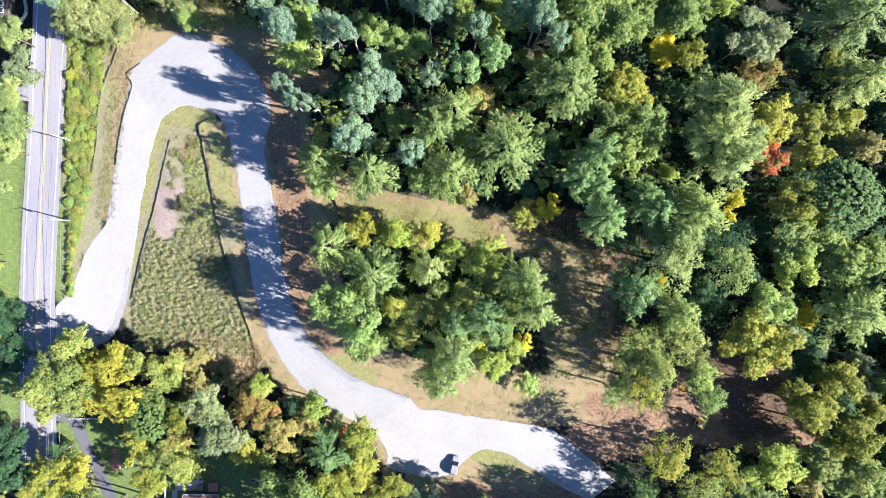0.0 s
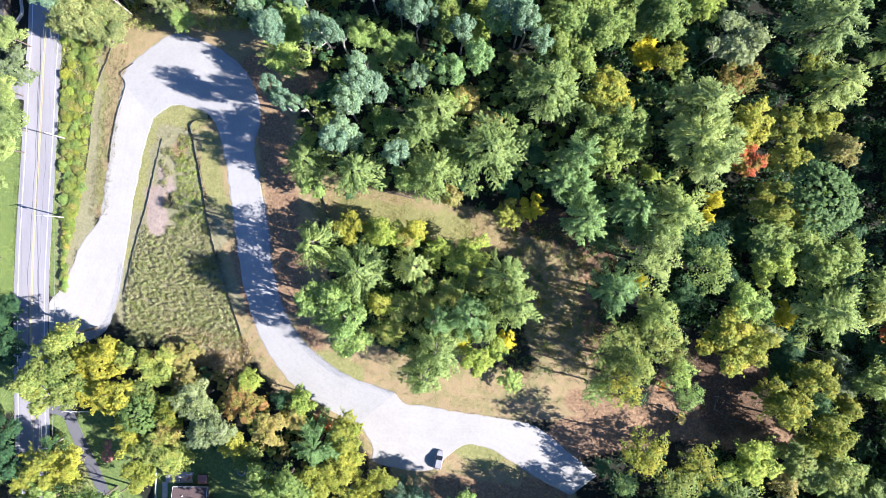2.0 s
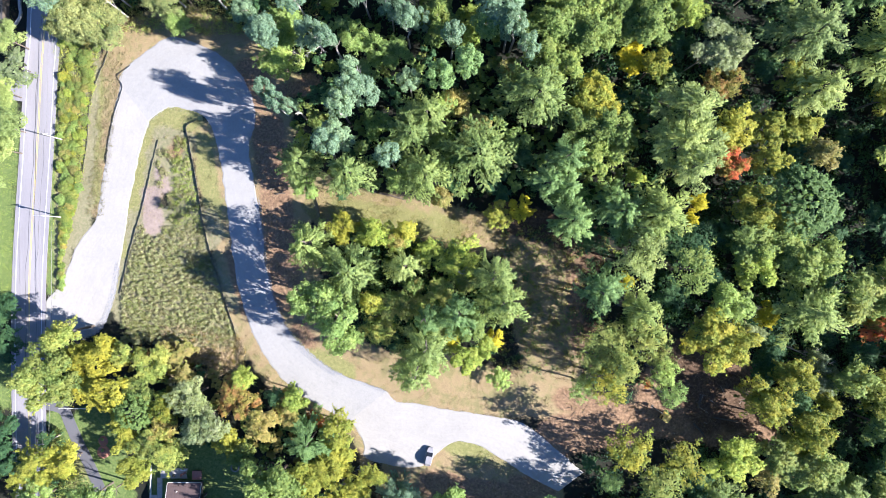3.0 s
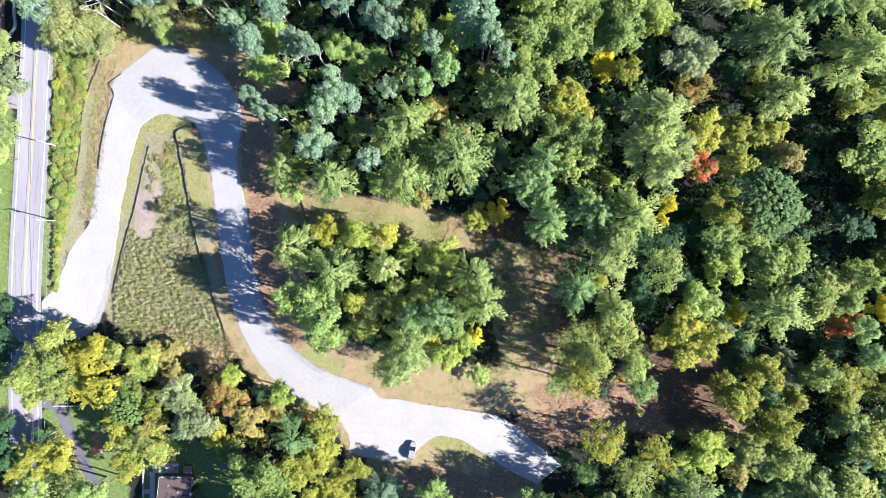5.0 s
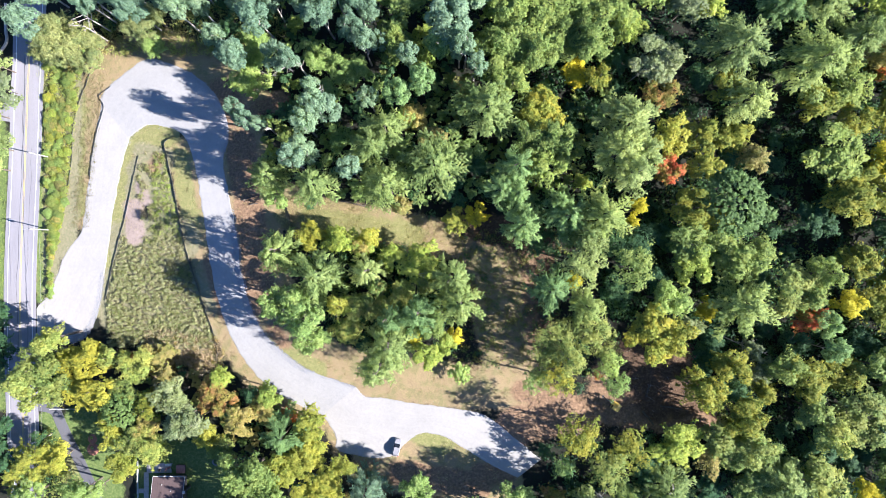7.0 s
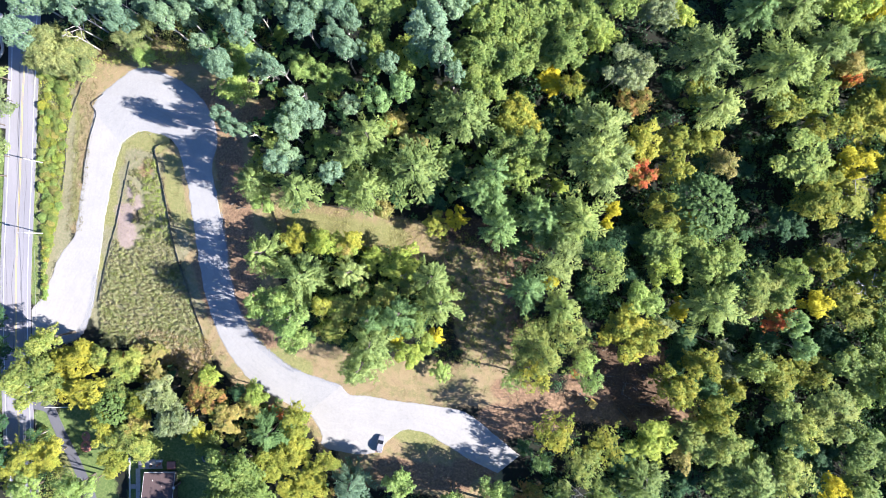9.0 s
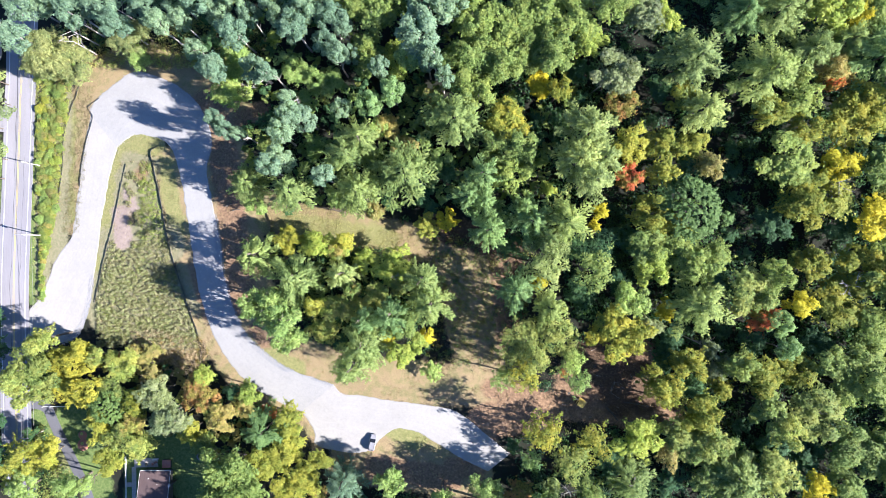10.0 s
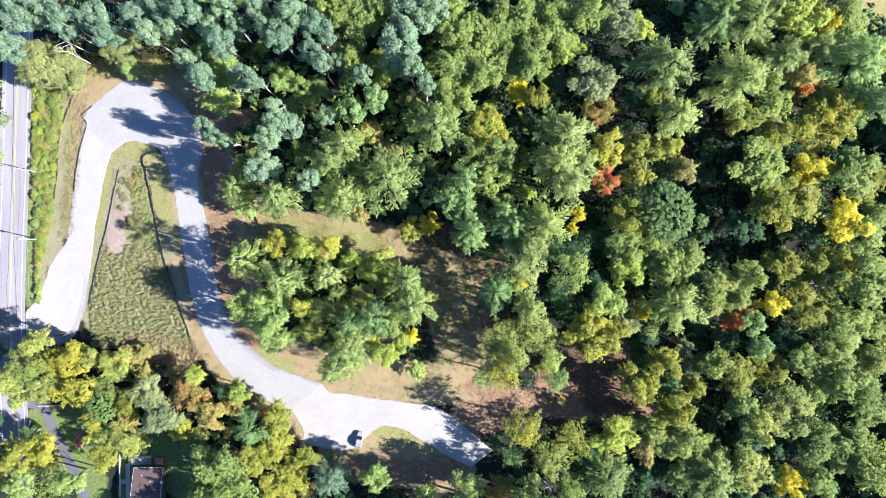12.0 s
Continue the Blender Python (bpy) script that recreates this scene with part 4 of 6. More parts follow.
grow("east_wood", "pine", "teal", [
    (40.7, -9.3, 19.7, 5.7),
])
grow("east_wood", "broad", "pale", [
    (48.7, -2.1, 17.9, 6), (50.4, 2.7, 17.9, 3.7),
])
grow("east_wood", "broad", "darkoak", [
    (84.7, 10.9, 18.2, 8.2),
])
grow("east_wood", "broad", "olive", [
    (73.7, 1.5, 16.7, 5.7), (82.7, 1.5, 15, 5.8), (85.3, -3.5, 17, 5.4), (91.7, -0.3, 15, 4.3), (59.6, -3.8, 18.4, 6),
    (50.9, 49.7, 18.4, 5.1), (85.5, -47.7, 12.8, 5.8), (92, -48.4, 13.1, 4.4),
])
grow("east_wood", "broad", "lime", [
    (74.2, -3.3, 15.5, 4.9), (75.8, -0.9, 17.1, 4), (58.3, 52.3, 17.1, 2.9),
])
grow("east_wood", "broad", "olivelime", [
    (43.8, -20.4, 13.9, 6.7), (40.2, -24.2, 13.9, 4.4), (45.9, -26, 17.1, 4.6), (51.6, -17.7, 15.8, 5.8),
    (53.5, -24, 14, 4.1),
])
grow("east_wood", "broad", "green", [
    (55.1, -27.3, 15.8, 4), (56.2, -32.3, 16.1, 3.5), (67.9, -11.6, 17, 4), (72.5, -11.6, 16.1, 3.4),
    (37.5, -30.9, 12.1, 3.6),
])
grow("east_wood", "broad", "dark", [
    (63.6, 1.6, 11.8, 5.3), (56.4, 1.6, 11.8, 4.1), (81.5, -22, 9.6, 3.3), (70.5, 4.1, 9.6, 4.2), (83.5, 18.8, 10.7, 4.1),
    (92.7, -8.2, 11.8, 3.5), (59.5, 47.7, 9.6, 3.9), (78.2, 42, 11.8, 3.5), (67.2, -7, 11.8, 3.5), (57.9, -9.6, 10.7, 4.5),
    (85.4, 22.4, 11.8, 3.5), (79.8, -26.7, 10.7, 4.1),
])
grow("far_east", "pine", "needle", [
    (100.5, 62, 19.8, 5), (106, 58.7, 20.3, 7.2), (113, 61.5, 18.2, 5), (113.2, 48.8, 19.8, 6.9), (123.7, 51.9, 18.2, 5.8),
    (96.4, -57.8, 16, 7.7), (102.7, 43.5, 23.7, 8.9),
])
grow("far_east", "pine", "teal", [
    (131.9, 48, 22.4, 8.3), (136, 38, 22.4, 5.3), (97.7, 59.6, 18.6, 6),
])
grow("far_east", "broad", "lime", [
    (118, 59.5, 19.8, 5.8), (139, 48.5, 16.7, 4.5), (79.1, 59.1, 16.3, 3.5),
])
grow("far_east", "broad", "olive", [
    (132.3, 60.3, 16, 7), (111.5, 37.2, 16.4, 5.2), (110, 21.6, 16, 7.3), (131.7, 20.9, 19.4, 6.9), (135, -7.6, 19.7, 6.8),
    (135.8, 3.5, 15.8, 5.9), (139, 9.5, 15.5, 4.2), (119.4, -27.8, 15.8, 4.9),
    (136.5, -39.7, 15.8, 6.6), (96.9, -27.7, 16.1, 4.5), (141.3, -19.8, 12.8, 4.6), (123.2, -58.3, 15.8, 4.9),
    # four trees below the view, added to shade ground past the turning area
    (35.1, -66.6, 22.7, 6.7), (47.6, -65.6, 22.7, 7), (23.8, -69.7, 20.3, 6.2), (58.3, -66.1, 25, 6.3),
])
grow("far_east", "broad", "gold", [
    (125.9, 62.1, 14.2, 4.6), (123.3, 32.7, 15.8, 7.3), (130.2, 36, 17.1, 6.9), (104.3, 34.3, 17.1, 4.9),
    (112.6, 11.1, 17.1, 6.6), (113.2, 29.6, 15.5, 4.2), (138.2, 18, 15.8, 5.2), (115.3, -3.2, 14.3, 5.3),
    (122.1, -14.2, 14, 7.4), (128.4, -4.8, 15.8, 6.6), (102, -31.2, 15.8, 5.6), (111.7, -29.8, 13.1, 4.9),
])
grow("far_east", "broad", "rust", [
    (123.8, 45.4, 11.9, 4.6),
])
grow("far_east", "broad", "red", [
    (120.4, 40.9, 17.6, 1.7), (103.6, -16.9, 13.5, 3.6), (119.8, 41.5, 17.4, 1.2),
])
grow("far_east", "broad", "limeyellow", [
    (120.8, 14, 14.2, 7),
])
grow("far_east", "broad", "yellow", [
    (119.9, 21.8, 17.5, 4.6), (130.4, 8.1, 17.5, 5.7), (116.2, -57.9, 15.5, 3.9), (111.2, -13.9, 16.5, 3.9),
    (127, 57.4, 16.5, 2.8),
])
grow("far_east", "broad", "olivelime", [
    (98.3, -8.9, 17, 5.9), (104.8, -55.4, 15, 6), (116.4, -39.7, 13.9, 7.7), (107, -42.8, 18.1, 4.5), (89.4, -48, 15.8, 4.5),
    (138.3, -28.2, 15.5, 5.2),
])
grow("far_east", "broad", "olive", [
    (106.2, -5.8, 18.1, 4.1), (103.4, -10.9, 16.7, 3.8), (130.5, -19.5, 17, 6.9), (128.3, -26.9, 15.3, 5.2),
    (104.7, -38.6, 16, 5.2), (123.8, -34.1, 15.3, 4.5), (128.4, -33.6, 18.4, 5.9), (123.6, -48.6, 15.3, 5.9),
    (131, -49.9, 15, 7.7), (136.2, -53.7, 18.8, 6.9),
])
grow("far_east", "aspen", "teal", [
    (106.9, -17.5, 15.5, 3.8), (107.8, -23.6, 16.1, 3.5),
])
grow("far_east", "broad", "dark", [
    (125.6, 6.3, 9.6, 5), (118.4, -24.2, 9.6, 4.7), (107.5, -48.9, 11.8, 4.6), (115.7, -52.5, 9.6, 4.7),
    (107.8, 7.3, 9.6, 4.7), (102.8, -22.5, 9.6, 3.9), (85.7, -33.8, 11.8, 3.9),
])
grow("south_edge", "broad", "green", [
    (33.5, -60.9, 14.8, 4.3), (22.3, -61.9, 14, 2.7),
])
grow("south_edge", "broad", "gold", [
    (48.0, -44.2, 16, 5.7), (60.5, -47.5, 12, 5.7),
])
grow("south_edge", "broad", "olivelime", [
    (53.6, -51.4, 15, 5.7), (83.3, -46.0, 13, 6.5),
])
grow("south_edge", "broad", "lime", [
    (72.3, -47.3, 13, 6.1),
])
grow("south_edge", "broad", "brown", [
    (81.1, -50.4, 11, 4.5),
])
grow("south_edge", "broad", "green", [
    (90.2, -47.9, 13, 4.5),
])
grow("south_edge", "pine", "needle", [
    (70.3, -58.1, 14, 6.7), (95.5, -55.2, 16, 7.1),
])
grow("south_edge", "broad", "olive", [
    (89.2, -57.0, 13, 5.1), (60.6, -62.5, 9, 4.5),
])
grow("south_edge", "broad", "orange", [
    (42.3, -62.8, 7, 4.5),
])
grow("south_edge", "broad", "pale", [
    (50.6, -61.4, 8, 3.9),
])
grow("south_edge", "broad", "dark", [
    (65.3, -54.5, 8, 3.9), (81.7, -58.4, 8, 4.5),
])
grow("far_east", "broad", "brown", [
    (120.9, 46.2, 16.8, 4.2),
])


# ---- the wood's filling: younger trees between the tall ones, undergrowth, far woods ----
OPEN = [(26, -1, 32, -26, 7), *DRY, *DIRT, *LAWN, *WEEDS, (29, 4, 31, -28, 8.5), (-62, -57, -58, -75, 9), (-97, 90, -97, -90, 9), (-30, -52, -20, -50, 2), (-38, 4, -34, -14, 4), (-66, 10, -64, -20, 11)]


def free_of_drive(x, y, gap):
    for left, right in DRIVE:
        c, r = (left + right) / 2, np.linalg.norm(left - right, axis=1) / 2
        if np.any(np.hypot(c[:, 0] - x, c[:, 1] - y) < r + gap):
            return False
    return True


def is_open(x, y, margin):
    return cover([(a, b, c, d, r + margin) for a, b, c, d, r in OPEN], np.array([x]), np.array([y]), 0.3)[0] > 0.5


fill_dice = random.Random(17)
young = []
for _ in range(7000):
    x, y = fill_dice.uniform(-45, 150), fill_dice.uniform(-88, 92)
    r = fill_dice.uniform(1.9, 3.4)
    if x < 20 and -60 < y < 6 and not (-20 < x < 16 and -28 < y < 0):
        continue
    if 44 < x < 58 and -32 < y < 8:
        continue
    if x < 47 and -50 < y < -24 or is_open(x, y, r * 0.7) or not free_of_drive(x, y, r + 0.5):
        continue
    if any(math.hypot(x - a, y - b) < (1.0 if x > 58 else 0.8) * (r + c) for a, b, c in planted):
        continue
    planted.append((x, y, r))
    # mostly shade-darkened leaves here, so gaps between crowns stay dark
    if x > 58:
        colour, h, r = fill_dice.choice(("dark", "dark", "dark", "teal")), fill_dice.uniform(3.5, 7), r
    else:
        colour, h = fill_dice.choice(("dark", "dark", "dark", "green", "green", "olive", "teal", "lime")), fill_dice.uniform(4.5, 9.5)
    young.append((x, y, h, r, colour))
young.sort(key=lambda q: math.hypot(q[0] - 45, q[1]))
for colour in sorted({q[4] for q in young}):
    grow("young", "broad", colour, [q[:4] for q in young[:280] if q[4] == colour])


UNDER = [broad_crown(q, 22, 10, 4, base=0.2, leaf=0.15, tuft=0.24, core=12) for q in (61, 62)]


def joined_crowns(rows, seed):
    """Crowns past counting, at the wood's margins, as one mesh."""
    dice, vs, fs, base = random.Random(seed), [], [], 0
    for x, y, h, r, _ in rows:
        mesh = dice.choice(UNDER)
        v = np.empty(len(mesh.vertices) * 3, dtype=np.float32)
        mesh.vertices.foreach_get("co", v)
        v = v.reshape(-1, 3) * np.array([r * dice.choice((-1, 1)), r, h]) + np.array([x, y, ground_z(x, y)])
        vs.append(v)
        fs.append(np.arange(len(v)).reshape(-1, 3) + base)
        base += len(v)
    return raw("young_growth", np.vstack(vs), np.vstack(fs))


filling = {"bank": [], "green": [], "olive": [], "dark": [], "brown": [], "rust": []}
taken = list(planted)
for _ in range(4000):
    x, y, r = fill_dice.uniform(-42, 58), fill_dice.uniform(8, 68), fill_dice.uniform(1.2, 2.5)
    if x < 36 and y < 14:
        continue
    if is_open(x, y, r * 0.6) or not free_of_drive(x, y, r + 1.5):
        continue
    if any(math.hypot(x - a, y - b) < 0.68 * c + 0.45 * r for a, b, c in taken):
        continue
    taken.append((x, y, r))
    colour = fill_dice.choice(("bank", "green", "olive", "dark", "dark"))
    filling[colour].append((x, y, fill_dice.uniform(4, 9), r, colour))
for _ in range(900):
    x, y, r = fill_dice.uniform(-74, -22), fill_dice.uniform(-54, -29), fill_dice.uniform(1.1, 2.0)
    if y > -31 - 0.18 * (x + 50) or y < -48 and x < -42 or x < -62 and y < -44 or not free_of_drive(x, y, r + 2.5):
        continue
    if any(math.hypot(x - a, y - b) < 0.6 * c + 0.5 * r for a, b, c in taken):
        continue
    taken.append((x, y, r))
    colour = fill_dice.choice(("bank", "bank", "olive", "dark", "brown", "brown", "rust"))
    filling[colour].append((x, y, fill_dice.uniform(3, 7), r, colour))
for colour, rows in filling.items():
    tagged(link("young_growth", joined_crowns(rows, 8), LEAVES[colour]), f"{TINT[colour]} saplings crowding the gaps between tall crowns", "young trees", kind="stuff")
tagged(link("young_growth", joined_crowns(young[280:], 3), LEAVES["shade"]), "young growth coloured near-black for shade under the tall trees", "young trees", kind="stuff")


def scatter_cards(name, spots, per, low, high, wide, leaf, mat, label, category, seed):
    """Loose clumps of leaf blades at spots; one mesh that nobody could count."""
    rng = np.random.default_rng(seed)
    at = np.repeat(np.array(spots), per, axis=0)
    n = len(at)
    up = rng.uniform(0, 1, n) ** 0.8
    a, d = rng.uniform(0, 6.283, n), rng.uniform(0, 1, n) ** 0.6 * wide * (1.15 - 0.6 * up)
    h = np.repeat(rng.uniform(low, high, len(spots)), per)
    x, y = at[:, 0] + np.cos(a) * d, at[:, 1] + np.sin(a) * d
    p = np.stack([x, y, ground_z(x, y) + h * up], 1)
    face = np.stack([np.cos(a) * 0.7, np.sin(a) * 0.7, np.full(n, 0.75)], 1) + rng.normal(0, 0.4, (n, 3))
    v, f = cards(p, face, leaf, leaf * 0.7, rng)
    ob = link(name, raw(name, v, f), mat)
    return tagged(ob, label, category, kind="stuff")


def spots_in(count, x0, x1, y0, y1, keep, seed):
    dice = random.Random(seed)
    out = []
    for _ in range(count * 12):
        x, y = dice.uniform(x0, x1), dice.uniform(y0, y1)
        if keep(x, y):
            out.append((x, y))
            if len(out) == count:
                break
    return out


wood_floor = lambda x, y: (x > -42 or y < -40 or y > 55) and not is_open(x, y, 0.5) and free_of_drive(x, y, 1.2) and not (-112 < x < -92)
scatter_cards("undergrowth", spots_in(2100, -110, 150, -88, 92, wood_floor, 3), 40, 0.6, 2.8, 1.7, 0.31, LEAVES["dark"], "fern and sapling undergrowth, green darkened for wood-floor shade", "undergrowth", 3)
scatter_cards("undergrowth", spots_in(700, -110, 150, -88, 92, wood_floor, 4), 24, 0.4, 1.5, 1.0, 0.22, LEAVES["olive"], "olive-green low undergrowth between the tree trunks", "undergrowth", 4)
scatter_cards("undergrowth", spots_in(1500, 40, 150, -88, 92, lambda x, y: wood_floor(x, y) and not (50 < x < 90 and -50 < y < -22) and not (x < 56 and -32 < y < 8), 14), 36, 0.8, 3.4, 2.1, 0.38, LEAVES["shade"], "saplings coloured near-black for the shade between tall trees", "undergrowth", 14)
scatter_cards("undergrowth", spots_in(1100, 40, 150, -88, 92, lambda x, y: wood_floor(x, y) and not (50 < x < 90 and -50 < y < -22) and not (x < 56 and -32 < y < 8), 25), 36, 0.8, 3.4, 2.1, 0.38, LEAVES["dark"], "saplings in green darkened for the shade between tall trees", "undergrowth", 25)
grove = lambda x, y: 20 < x < 46 and -30 < y < 6
scatter_cards("undergrowth", spots_in(170, 20, 46, -30, 6, grove, 5), 22, 0.2, 0.8, 0.9, 0.2, LEAVES["brown"], "sparse browning ferns on the open wood floor", "undergrowth", 5)

in_loop = lambda x, y: math.hypot((x + 2) / 21, (y + 11) / 14) < 1
scatter_cards("undergrowth", spots_in(520, -24, 20, -27, 5, in_loop, 22), 30, 0.6, 3.2, 1.3, 0.2, LEAVES["dark"], "dark green saplings under the loop's trees", "undergrowth", 22)
scatter_cards("undergrowth", spots_in(230, -24, 20, -27, 5, in_loop, 23), 30, 0.6, 3.6, 1.2, 0.19, LEAVES["lime"], "bright green saplings under the loop's trees", "undergrowth", 23)
scatter_cards("undergrowth", spots_in(110, 20, 46, -32, 8, grove, 24), 26, 0.2, 1.0, 1.0, 0.17, LEAVES["dark"], "dark green ferns on the open wood floor", "undergrowth", 24)

roadside = lambda x, y: x < -90.0 - 0.42 * (y + 52) and free_of_drive(x, y, 2)
scatter_cards("undergrowth", spots_in(150, -97, -84, -74, -48, roadside, 35), 34, 0.5, 2.6, 1.2, 0.2, LEAVES["bank"], "bright green shrubs between the road and driveway", "undergrowth", 35)
scatter_cards("undergrowth", spots_in(70, -97, -84, -74, -48, roadside, 36), 30, 0.5, 2.0, 1.1, 0.19, LEAVES["dark"], "dark green shrubs between the road and driveway", "undergrowth", 36)

aspen_edge = lambda x, y: 54 + 0.03 * abs(x + 55) < y < 68 and free_of_drive(x, y, 2)
scatter_cards("undergrowth", spots_in(260, -82, -26, 53, 68, aspen_edge, 26), 34, 0.6, 3.4, 1.4, 0.2, LEAVES["bank"], "fresh green shrubs below the pale aspen trunks", "undergrowth", 26)
scatter_cards("undergrowth", spots_in(170, -82, -26, 53, 68, aspen_edge, 27), 30, 0.6, 2.8, 1.3, 0.2, LEAVES["brown"], "browning shrubs below the pale aspen trunks", "undergrowth", 27)

WEED_LEAF = foliage("weeds", (0.200, 0.212, 0.092), (0.275, 0.242, 0.150), 0.42)

# tall weeds between the two fences, in ragged diagonal drifts
SILT_FENCES = {
    "west": [(-67.4, 27.3), (-69.2, 20.0), (-71.5, 10.2), (-74.0, 1.8), (-75.4, -3.8), (-77.3, -12.3)],
    "middle": [(-57.1, 32.4), (-59.9, 30.8), (-59.3, 26.9), (-57.0, 15.7), (-55.2, 5.9), (-53.0, -2.4), (-49.4, -13.5), (-46.6, -21.7), (-45.2, -29.3)],
    "bank": [(-80.3, 52.2), (-82.0, 47.6), (-83.5, 44.1), (-85.0, 39.9), (-86.1, 34.3), (-86.4, 27.2), (-87.9, 17.3)],
    "bend": [(-75.0, 46.5), (-78.5, 43.9), (-77.2, 40.9), (-79.4, 33.5), (-80.9, 25.8), (-81.3, 21.2)],
    "grove": [(-26.5, 13.4), (-25.4, 9.7), (-25.2, 6.5)],
}


def between_fences(x, y):
    a, b = np.array(SILT_FENCES["west"]), np.array(SILT_FENCES["middle"])
    left = np.interp(y, a[::-1, 1], a[::-1, 0])
    right = np.interp(y, b[::-1, 1], b[::-1, 0])
    return -25 < y < 28 and left + 0.8 < x < right - 0.6 and not (y > 2 and cover([(-69.5, 14, -68.5, 5, 2.6 + 2.2 * noise.noise((x * 0.5, y * 0.5, 5.0)))], np.array([x]), np.array([y]), 0.2)[0] > 0.5)


drift = lambda x, y: between_fences(x, y) and noise.noise((x * 0.75 + y * 0.3, y * 1.25 - x * 0.2, 2.0)) > -0.06 and (y < 5 or noise.noise((x * 0.4, y * 0.4, 9.0)) > (0.05 if x > -64.5 else 0.25))
scatter_cards("tall_weeds", spots_in(4600, -80, -44, -25, 28, drift, 6), 15, 0.2, 0.75, 0.6, 0.125, WEED_LEAF, "thick stand of tall green and straw weeds in drifts", "weeds", 6)
scatter_cards("tall_weeds", spots_in(1300, -80, -44, -25, 28, lambda x, y: drift(x, y) and noise.noise((x * 0.16, y * 0.3, 4.0)) > -0.05, 7), 15, 0.25, 0.7, 0.95, 0.11, LEAVES["olivelime"], "bright green tall weeds growing between the silt fences", "weeds", 7)
scatter_cards("tall_weeds", spots_in(260, -63.5, -54, 5, 29, between_fences, 8), 18, 0.2, 0.7, 0.8, 0.12, LEAVES["lime"], "fresh green weeds beside bare pale soil", "weeds", 8)

BRIGHT_WEED = foliage("bright_weeds", (0.300, 0.330, 0.140), (0.350, 0.315, 0.200), 0.4)
clumps = lambda x, y: drift(x, y) and y < 3 + 2.5 * noise.noise((x * 0.3, 1.0, 2.0)) and noise.noise((x * 0.9, y * 1.3, 6.0)) > 0.02 and not math.hypot((x + 55) / 4.5, (y - 1) / 6) < 1
scatter_cards("tall_weeds", spots_in(2400, -80, -44, -27, 8, clumps, 21), 12, 0.5, 1.15, 0.42, 0.12, BRIGHT_WEED, "sunlit pale green seed heads of tall weeds", "weeds", 21)
BROWN_WEED = foliage("brown_weeds", (0.290, 0.220, 0.155), (0.330, 0.265, 0.170), 0.45)
STUBBLE = foliage("stubble", (0.150, 0.122, 0.074), (0.170, 0.158, 0.076), 0.45)
stubble = lambda x, y: -86.5 + 0.10 * (y - 10) < x < -80.2 + 0.12 * (y - 10) - 1.2
scatter_cards("dry_weeds", spots_in(900, -88, -72, 8, 50, stubble, 18), 9, 0.05, 0.3, 0.6, 0.085, STUBBLE, "brown weed stubble between the fence and gravel", "weeds", 18)
scatter_cards("dry_weeds", spots_in(420, -66, -44, -33, -20, lambda x, y: y < -21 - 0.2 * (x + 55) and free_of_drive(x, y, 2), 19), 20, 0.3, 1.3, 0.8, 0.15, BROWN_WEED, "brown withered tall weeds at the thicket's edge", "weeds", 19)
scatter_cards("dry_weeds", spots_in(160, -66, -44, -33, -22, lambda x, y: free_of_drive(x, y, 2), 20), 20, 0.3, 1.4, 0.8, 0.15, LEAVES["rust"], "reddish withered weeds at the thicket's edge", "weeds", 20)

# bank of shrubs between the road and the drive
bank_dice = random.Random(9)
SHRUBS = [bush_crown(s) for s in (51, 52, 53)]
for _ in range(290):
    y = bank_dice.uniform(-12, 60)
    edge = np.interp(y, (-12, 0, 8, 17, 34, 44, 60), (-93.6, -92.0, -89.5, -88.0, -86.4, -84.5, -82.5))
    x = bank_dice.uniform(-93.2, max(edge, -92.4))
    r, h = bank_dice.uniform(0.7, 1.7) * (0.6 if y < 4 else 1), bank_dice.uniform(0.6, 1.9)
    colour = bank_dice.choice(("lime", "limeyellow", "green", "bank", "olive", "bank", "bank", "brown"))
    shrub = thing("shrub", x, y, label=f"{TINT[colour]} shrub on the bank above the road", category="shrub", group="shrubs on the road bank")
    leafage = new("leafage", bank_dice.choice(SHRUBS))
    if not leafage.data.materials:
        leafage.data.materials.append(None)
    leafage.parent = shrub
    leafage.matrix_basis = pose(0, 0, 0, 0, 0, bank_dice.uniform(0, 360)) @ Matrix.Diagonal((r, r, h, 1))
    leafage.material_slots[0].link = "OBJECT"
    leafage.material_slots[0].material = LEAVES[colour]
on_bank = lambda x, y: x < np.interp(y, (-12, 0, 8, 17, 34, 44, 60), (-93.8, -92.4, -89.8, -87.6, -85.8, -84.2, -82.0))
scatter_cards("bank_growth", spots_in(1000, -93.6, -82, -13, 60, on_bank, 31), 16, 0.2, 0.8, 0.7, 0.14, LEAVES["bank"], "bright green low growth covering the road bank", "undergrowth", 31)
scatter_cards("bank_growth", spots_in(260, -93.2, -82, 0, 60, on_bank, 32), 14, 0.3, 1.1, 0.6, 0.14, LEAVES["mustard"], "yellowing weeds scattered over the road bank", "undergrowth", 32)

west_dice = random.Random(21)
west = {}
for _ in range(46):
    x, y = west_dice.uniform(-125, -107.5), west_dice.uniform(-75, 75)
    if any(math.hypot(x - a, y - b) < 0.6 * (c + 2.2) for a, b, c in planted) or y > 52 and x > -116:
        continue
    west.setdefault(west_dice.choice(("pale", "pale", "green", "olivelime")), []).append((x, y, west_dice.uniform(4, 9), west_dice.uniform(1.8, 3.4)))
for colour in sorted(west):
    grow("south_west", "broad", colour, west[colour])

